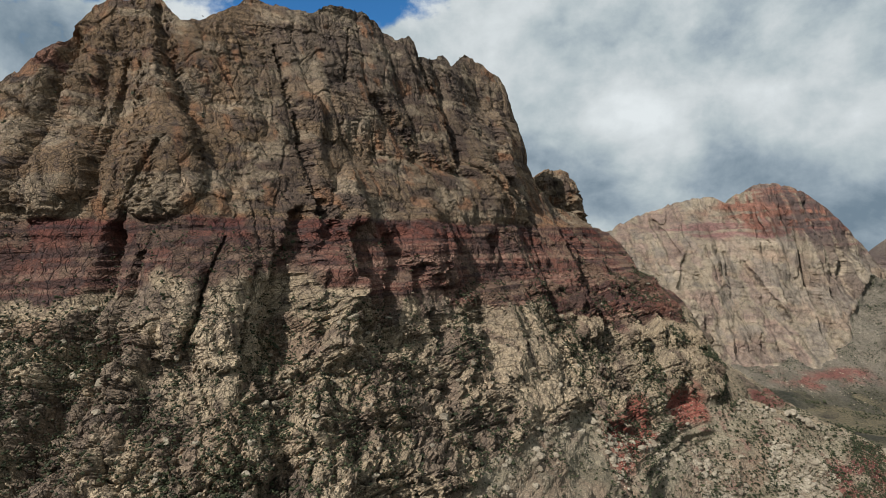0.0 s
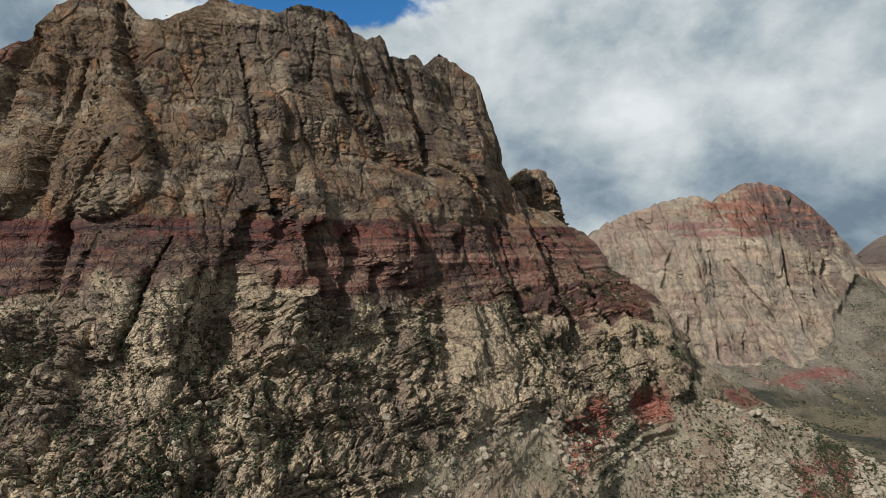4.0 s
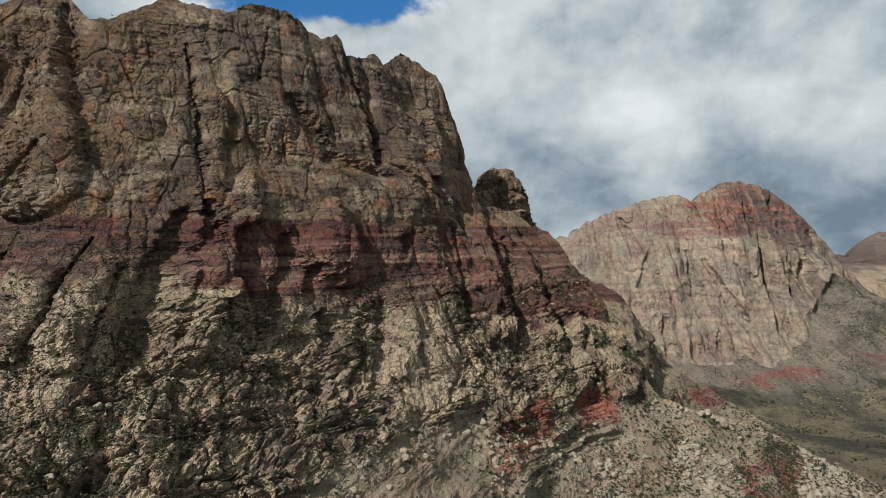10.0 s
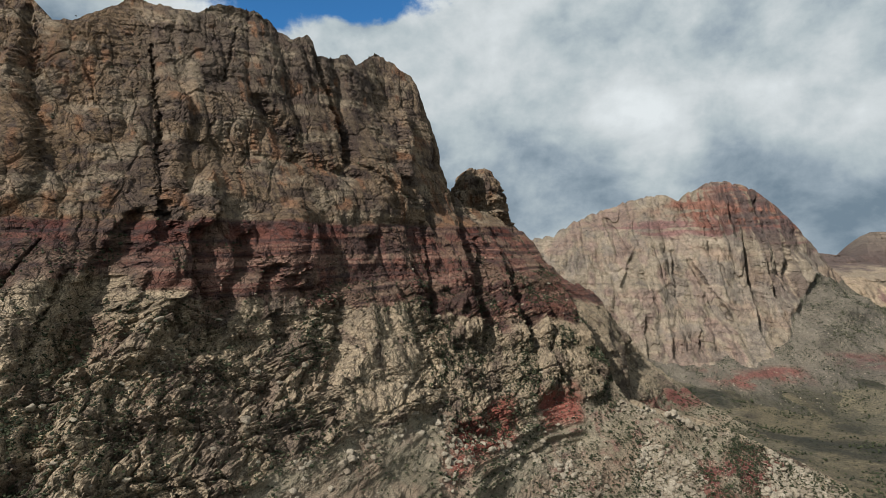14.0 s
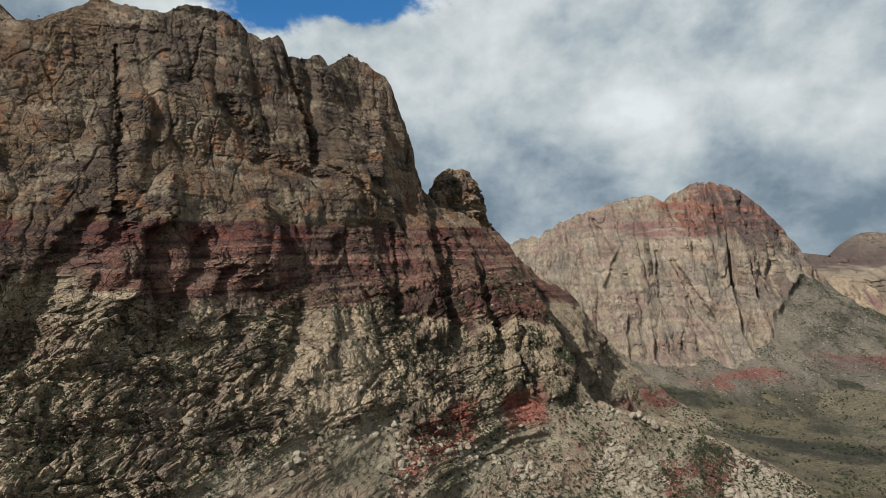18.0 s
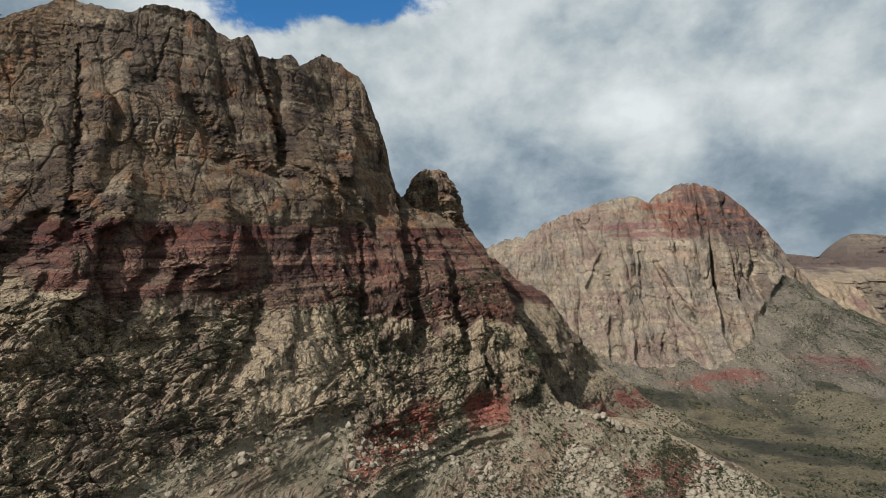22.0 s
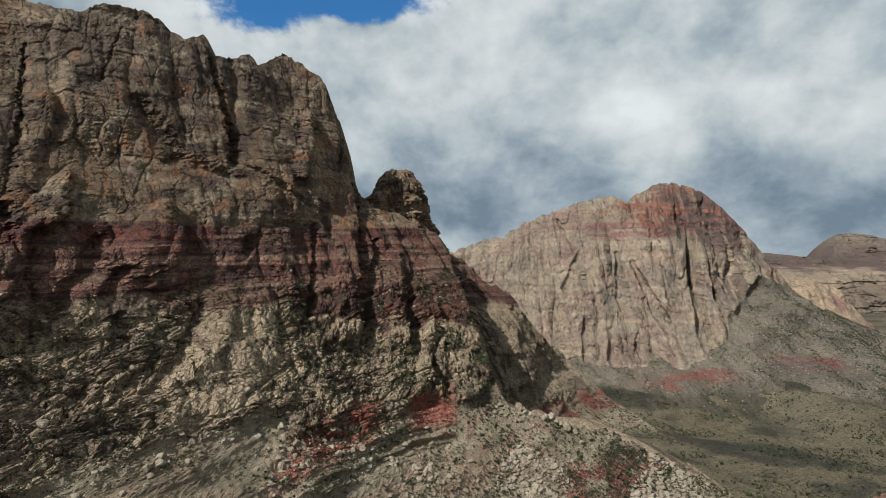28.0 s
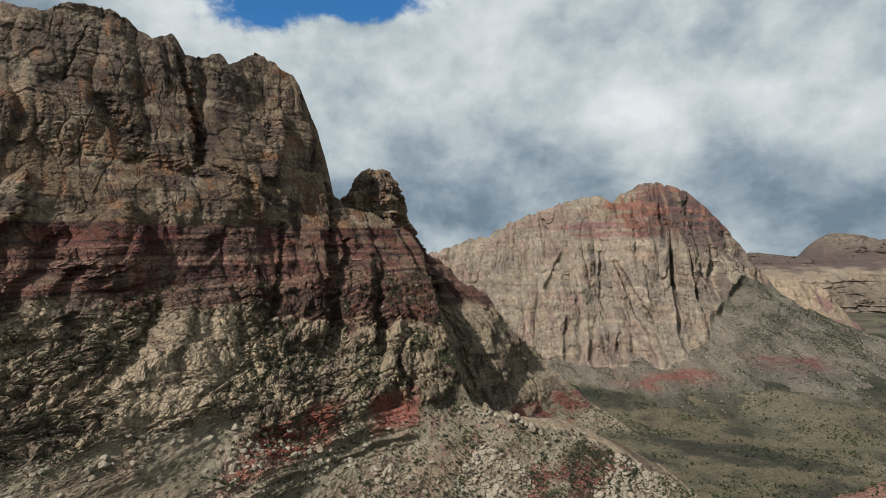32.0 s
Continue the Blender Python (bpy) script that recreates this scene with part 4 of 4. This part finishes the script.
def bush(seed, clumps=4):
    """A shrub: jagged leaf clumps low on the ground."""
    r = random.Random(seed)
    vs, fs, base = [], [], 0
    for c in range(clumps):
        V, F = lump(seed * 31 + c, 0.8, 0.2, 1)
        q = np.random.default_rng(seed * 57 + c)
        V = V * (1 + 0.45 * q.uniform(-1, 1, (len(V), 1)))
        s = r.uniform(0.45, 0.75)
        V = V * s + np.array([r.uniform(-0.55, 0.55), r.uniform(-0.55, 0.55), 0.35 + r.uniform(-0.1, 0.35)])
        vs.append(V)
        fs.append(F + base)
        base += len(V)
    return np.concatenate(vs), np.concatenate(fs)


def scatter(name, kinds, P, size, stretch, mat, label, category):
    """Many small copies of the given lumps, joined into one mesh of kind stuff."""
    vs, fs, base = [], [], 0
    pick = rng.integers(0, len(kinds), len(P))
    for k, (V, F) in enumerate(kinds):
        idx = np.nonzero(pick == k)[0]
        if len(idx) == 0:
            continue
        a = rng.uniform(0, 2 * math.pi, len(idx))
        ca, sa = np.cos(a)[:, None], np.sin(a)[:, None]
        s = size[idx][:, None]
        st = 1 + stretch * rng.uniform(-1, 1, (len(idx), 3))
        vx, vy, vz = (V[None, :, c] * s * st[:, c:c + 1] for c in range(3))
        W = np.stack([vx * ca - vy * sa, vx * sa + vy * ca, vz], -1) + P[idx][:, None, :]
        vs.append(W.reshape(-1, 3))
        off = base + np.arange(len(idx))[:, None, None] * len(V)
        fs.append((F[None] + off).reshape(-1, 3))
        base += W.shape[0] * W.shape[1]
    ob = link_mesh(name, np.concatenate(vs), np.concatenate(fs), mat, smooth=False)
    return tagged(ob, label, category, kind="stuff")


def candidates(sheet, want, weight):
    X, Y, Z = sheet[:3]
    w = (weight / weight.sum()).ravel()
    pick = rng.choice(w.size, want, p=w)
    r, c = np.unravel_index(pick, X.shape)
    return np.stack([X[r, c], Y[r, c], Z[r, c]], -1)


def slope_of(sheet):
    X, Y, Z = sheet[:3]
    dz = np.gradient(Z, axis=0)
    return np.where(np.abs(dz) < 0.05, 5.0, np.gradient(Y, axis=0) / np.where(np.abs(dz) < 0.05, 1, dz))


ROCKS = [lump(k, 0.75) for k in range(10)]
SMALL_ROCKS = [lump(20 + k, 0.75, 0.4, 1) for k in range(10)]
BUSHES = [bush(k, 1 + (k % 4 == 0)) for k in range(12)]
FAR_BUSHES = [bush(40 + k, 1) for k in range(8)]


def cover_wall():
    X, Y, Z, cliff, relief, hollow, rubble = WALL
    fz = slope_of(WALL)
    seen = (X > -460) & (Y > 230)
    scree = (cliff < 0.5) & seen
    ledge = (cliff >= 0.5) & (fz > 1.0) & seen
    grove = step01(fbm(X / 30, Z / 22, X * 0, 3, 131), -0.25, 0.5)
    deep = step01(-relief, 1, 10)
    lowpart = 1 - 0.9 * step01(Z, 0, 40)
    w = (1 - 0.35 * step01(X, 240, 330)) * (1 - 0.7 * ((X > 150) & (X < 305) & (Z > -208) & (Z < -156))) * ledge * (0.1 + grove + deep) * lowpart + 0.85 * scree * (0.3 + grove) + 1.3 * (cliff >= 0.5) * seen * hollow * lowpart * (0.25 + grove) * (fz > 0.2)
    P = candidates(WALL, 27000, w)
    P = P + np.array([0, -1.3, 0.5])
    scatter("shrubs", BUSHES, P, rng.uniform(0.7, 1.5, len(P)) * rng.choice([1, 1, 1.3, 1.9], len(P)), 0.25, LEAF, "dark green desert scrub on ledges and scree", "shrubs")
    P = candidates(WALL, 20000, rubble * seen * (0.15 + grove) * (Z < 0) * (0.3 + hollow)) + np.array([0.4, -2.2, 1.2])
    scatter("shrubs", BUSHES, P, rng.uniform(0.8, 1.9, len(P)), 0.25, LEAF, "dark green scrub between the rocks of the lower wall", "shrubs")
    field = step01(fbm(X / 55, Z / 30, X * 0, 3, 135), -0.3, 0.45)
    w = scree * (0.15 + field) + 0.15 * ledge * (Z < -20) * (0.3 + deep)
    P = candidates(WALL, 4200, w * (0.1 + field ** 2))
    scatter("boulder_field", ROCKS, P, 0.9 + 3.6 * rng.random(len(P)) ** 3.2, 0.3, BOULDER, "pale sandstone boulders strewn down the slope", "boulders")
    P = candidates(WALL, 420, rubble * seen * (0.15 + grove) * (Z < -25) * (fz > 0.15))
    scatter("outcrop_blocks", ROCKS, P, 1.2 + 2.2 * rng.random(len(P)) ** 2, 0.35, BOULDER, "rounded sandstone blocks piled on the lower wall", "rock blocks")
    P = candidates(WALL, 16000, scree * (0.35 + field) + 0.02 * ledge * (Z < 0))
    scatter("loose_stones", SMALL_ROCKS, P, rng.uniform(0.5, 1.2, len(P)), 0.3, BOULDER, "small pale stones over the scree", "stones")


cover_wall()


def cover_ridge():
    X, Y, Z, cliff, relief = RIDGE
    fz = slope_of(RIDGE)
    w = (cliff < 0.5) * 1.5 * (X > 380) + (cliff >= 0.5) * ((fz > 0.7) + step01(-relief, 2, 12)) * 0.6
    P = candidates(RIDGE, 5200, w)
    scatter("shrubs", BUSHES, P, rng.uniform(0.9, 2.4, len(P)), 0.25, LEAF, "dark scrub on the shaded ridge", "shrubs")


cover_ridge()


def cover_peak():
    X, Y, Z, cliff, relief = PEAK
    fz = slope_of(PEAK)
    scree = (cliff < 0.5) & (Y > 1000)
    ledge = (cliff >= 0.5) & (fz > 1.3)
    grove = step01(fbm(X / 40, Z / 22, X * 0, 3, 141), -0.2, 0.5)
    P = candidates(PEAK, 20000, scree * (0.3 + grove) + 0.10 * ledge * step01(-relief, 2, 14))
    scatter("shrubs", FAR_BUSHES, P, rng.uniform(1.2, 2.8, len(P)), 0.25, LEAF, "dark green scrub on the far slope", "shrubs")
    P = candidates(PEAK, 2500, scree * 1.0)
    scatter("loose_stones", SMALL_ROCKS, P, rng.uniform(0.9, 2.4, len(P)), 0.3, BOULDER, "pale boulders on the far slope", "stones")
    # canyon floor
    gx, gy = rng.uniform(420, 1500, 42000), rng.uniform(420, 1350, 42000)
    g = step01(fbm(gx / 70, gy / 40, gx * 0, 4, 151), 0.0, 0.55)
    keep = rng.random(42000) < 0.12 + 0.85 * g
    gx, gy = gx[keep], gy[keep]
    P = np.stack([gx, gy, ground_height(gx, gy)], -1)
    scatter("shrubs", FAR_BUSHES, P, rng.uniform(0.9, 2.4, len(P)) * rng.choice([1, 1, 1.8], len(P)), 0.25, LEAF, "dense scrub and small trees on the canyon floor", "shrubs")


cover_peak()


# ---- trees and boulders that stand out singly ----
BARK, nt_bark, bsdf_bark = material("juniper_bark")
bsdf_bark.inputs["Base Color"].default_value = (0.11, 0.085, 0.065, 1)
bsdf_bark.inputs["Roughness"].default_value = 0.9


def part(name, bm, mat, parent, label=""):
    me = bpy.data.meshes.new(name)
    bm.to_mesh(me)
    bm.free()
    me.materials.append(mat)
    ob = new(name, me)
    ob.parent = parent
    if label:
        ob["label"] = label
    return ob


def juniper(seed, tall):
    """A small desert tree about 1 m across in its own units: forked tapered trunk and a crown of many small leaf clumps."""
    r = random.Random(seed)
    tree = new("juniper_tree")
    tagged(tree, "dark green juniper tree rooted in pale scree", "tree", "junipers on the slopes")
    bm = bmesh.new()
    tips = [Vector((0, 0, 0.9 * tall))]
    for k in range(4):
        a = r.uniform(0, 6.28)
        tips.append(Vector((0.45 * math.cos(a), 0.45 * math.sin(a), r.uniform(0.5, 0.8) * tall)))
    for k, tip in enumerate(tips):
        foot = Vector((0, 0, -0.15)) if k == 0 else Vector((0, 0, 0.15 * tall))
        w0, w1 = (0.10, 0.04) if k == 0 else (0.055, 0.02)
        rings = []
        for q in range(4):
            f = q / 3
            c = foot.lerp(tip, f) + Vector((r.uniform(-0.03, 0.03), r.uniform(-0.03, 0.03), 0))
            w = w0 + (w1 - w0) * f
            rings.append([bm.verts.new(c + Vector((w * math.cos(t * 1.2566), w * math.sin(t * 1.2566), 0))) for t in range(5)])
        for lo, hi in zip(rings, rings[1:]):
            for t in range(5):
                bm.faces.new((lo[t], lo[(t + 1) % 5], hi[(t + 1) % 5], hi[t]))
    part("trunk", bm, BARK, tree, "grey-brown twisted trunk")
    bm = bmesh.new()
    for k in range(26):
        t = tips[k % len(tips)]
        c = Vector((t.x * r.uniform(0.2, 1.2), t.y * r.uniform(0.2, 1.2), max(0.16, t.z * r.uniform(0.35, 1.05)))) + Vector((r.gauss(0, 0.15), r.gauss(0, 0.15), 0))
        V, F = lump(seed * 91 + k, 0.85, 0.2, 1)
        s = r.uniform(0.12, 0.24)
        made = [bm.verts.new(c + Vector(v) * s * r.uniform(0.65, 1.35)) for v in V]
        for f in F:
            bm.faces.new([made[i] for i in f])
    part("crown", bm, LEAF, tree, "dense dark green crown of small clumps")
    return tree


def boulder(seed):
    V, F = lump(200 + seed, 0.8, 0.45, 3)
    grit = np.array([noise.fractal(Vector(v) * 2.2 + Vector((seed, 0, 0)), 0.6, 2.1, 4) for v in V])
    V = V * (1 + 0.10 * grit[:, None])
    me = bpy.data.meshes.new("boulder")
    me.from_pydata(V.tolist(), [], F.tolist())
    me.materials.append(BOULDER)
    ob = new("boulder", me)
    return tagged(ob, "pale weathered sandstone boulder lying on the scree", "boulder", "boulders on the slope")


def place_singles():
    X, Y, Z, cliff, relief, hollow, rubble = WALL
    fz = slope_of(WALL)
    scree = (cliff < 0.5) & (X > -200) & (Y > 260) & (X < 560) & (fz > 0.8)
    trees = [juniper(k, 1.0 + 0.12 * k) for k in range(5)]
    near = (X > 180) & (X < 520)
    P = candidates(WALL, 230, scree * (0.3 + 1.0 * near))
    for k, p in enumerate(P):
        s = rng.uniform(2.0, 3.8)
        m = Matrix.Translation(p) @ Matrix.Rotation(rng.uniform(0, 6.28), 4, "Z") @ Matrix.Scale(s, 4)
        if k < 5:
            trees[k].matrix_basis = m
        else:
            t = copy_thing(trees[k % 5], Matrix.Translation(p) @ Matrix.Rotation(rng.uniform(0, 6.28), 4, "Z"))
            t.scale = (s, s, s * rng.uniform(0.85, 1.2))
    stones = [boulder(k) for k in range(8)]
    w = scree * (0.1 + step01(fbm(X / 55, Z / 30, X * 0, 3, 135), -0.1, 0.5))
    P = candidates(WALL, 270, w)
    for k, p in enumerate(P):
        s = 2.2 + 3.2 * rng.random() ** 2
        sc = (s * rng.uniform(0.8, 1.25), s * rng.uniform(0.8, 1.2), s * rng.uniform(0.7, 1.1))
        ob = stones[k] if k < 8 else copy_thing(stones[k % 8], Matrix())
        ob.location, ob.rotation_euler, ob.scale = p + np.array([0, 0, 0.15 * s]), (rng.uniform(-0.4, 0.4), rng.uniform(-0.4, 0.4), rng.uniform(0, 6.28)), sc
        if s > 4.2:
            ob["label"] = "large pale sandstone block resting on the slope"
    # the row of rounded blocks on the brow of the scree spur
    brow = [(-0.5, 4.5, 5.5), (7, 5.0, 7.0), (13, 3.6, 5.0), (19, 4.2, 4.2), (27, 6.5, 7.5), (38, 4.0, 4.0)]
    for k, (d, w_, h) in enumerate(brow):
        c = int(np.argmin(np.abs(X[0] - (404 + d))))
        r_ = int(np.argmin(np.abs(Z[:, c] - (-196 - 0.5 * d))))
        ob = copy_thing(stones[k % 8], Matrix())
        ob.location, ob.scale, ob.rotation_euler = (X[r_, c], Y[r_, c] - 2, Z[r_, c] + 0.4 * h), (w_, w_, h), (0, 0, k * 1.3)
        tagged(ob, "tall rounded pale block standing on the spur's brow", "boulder", "blocks along the brow")


place_singles()
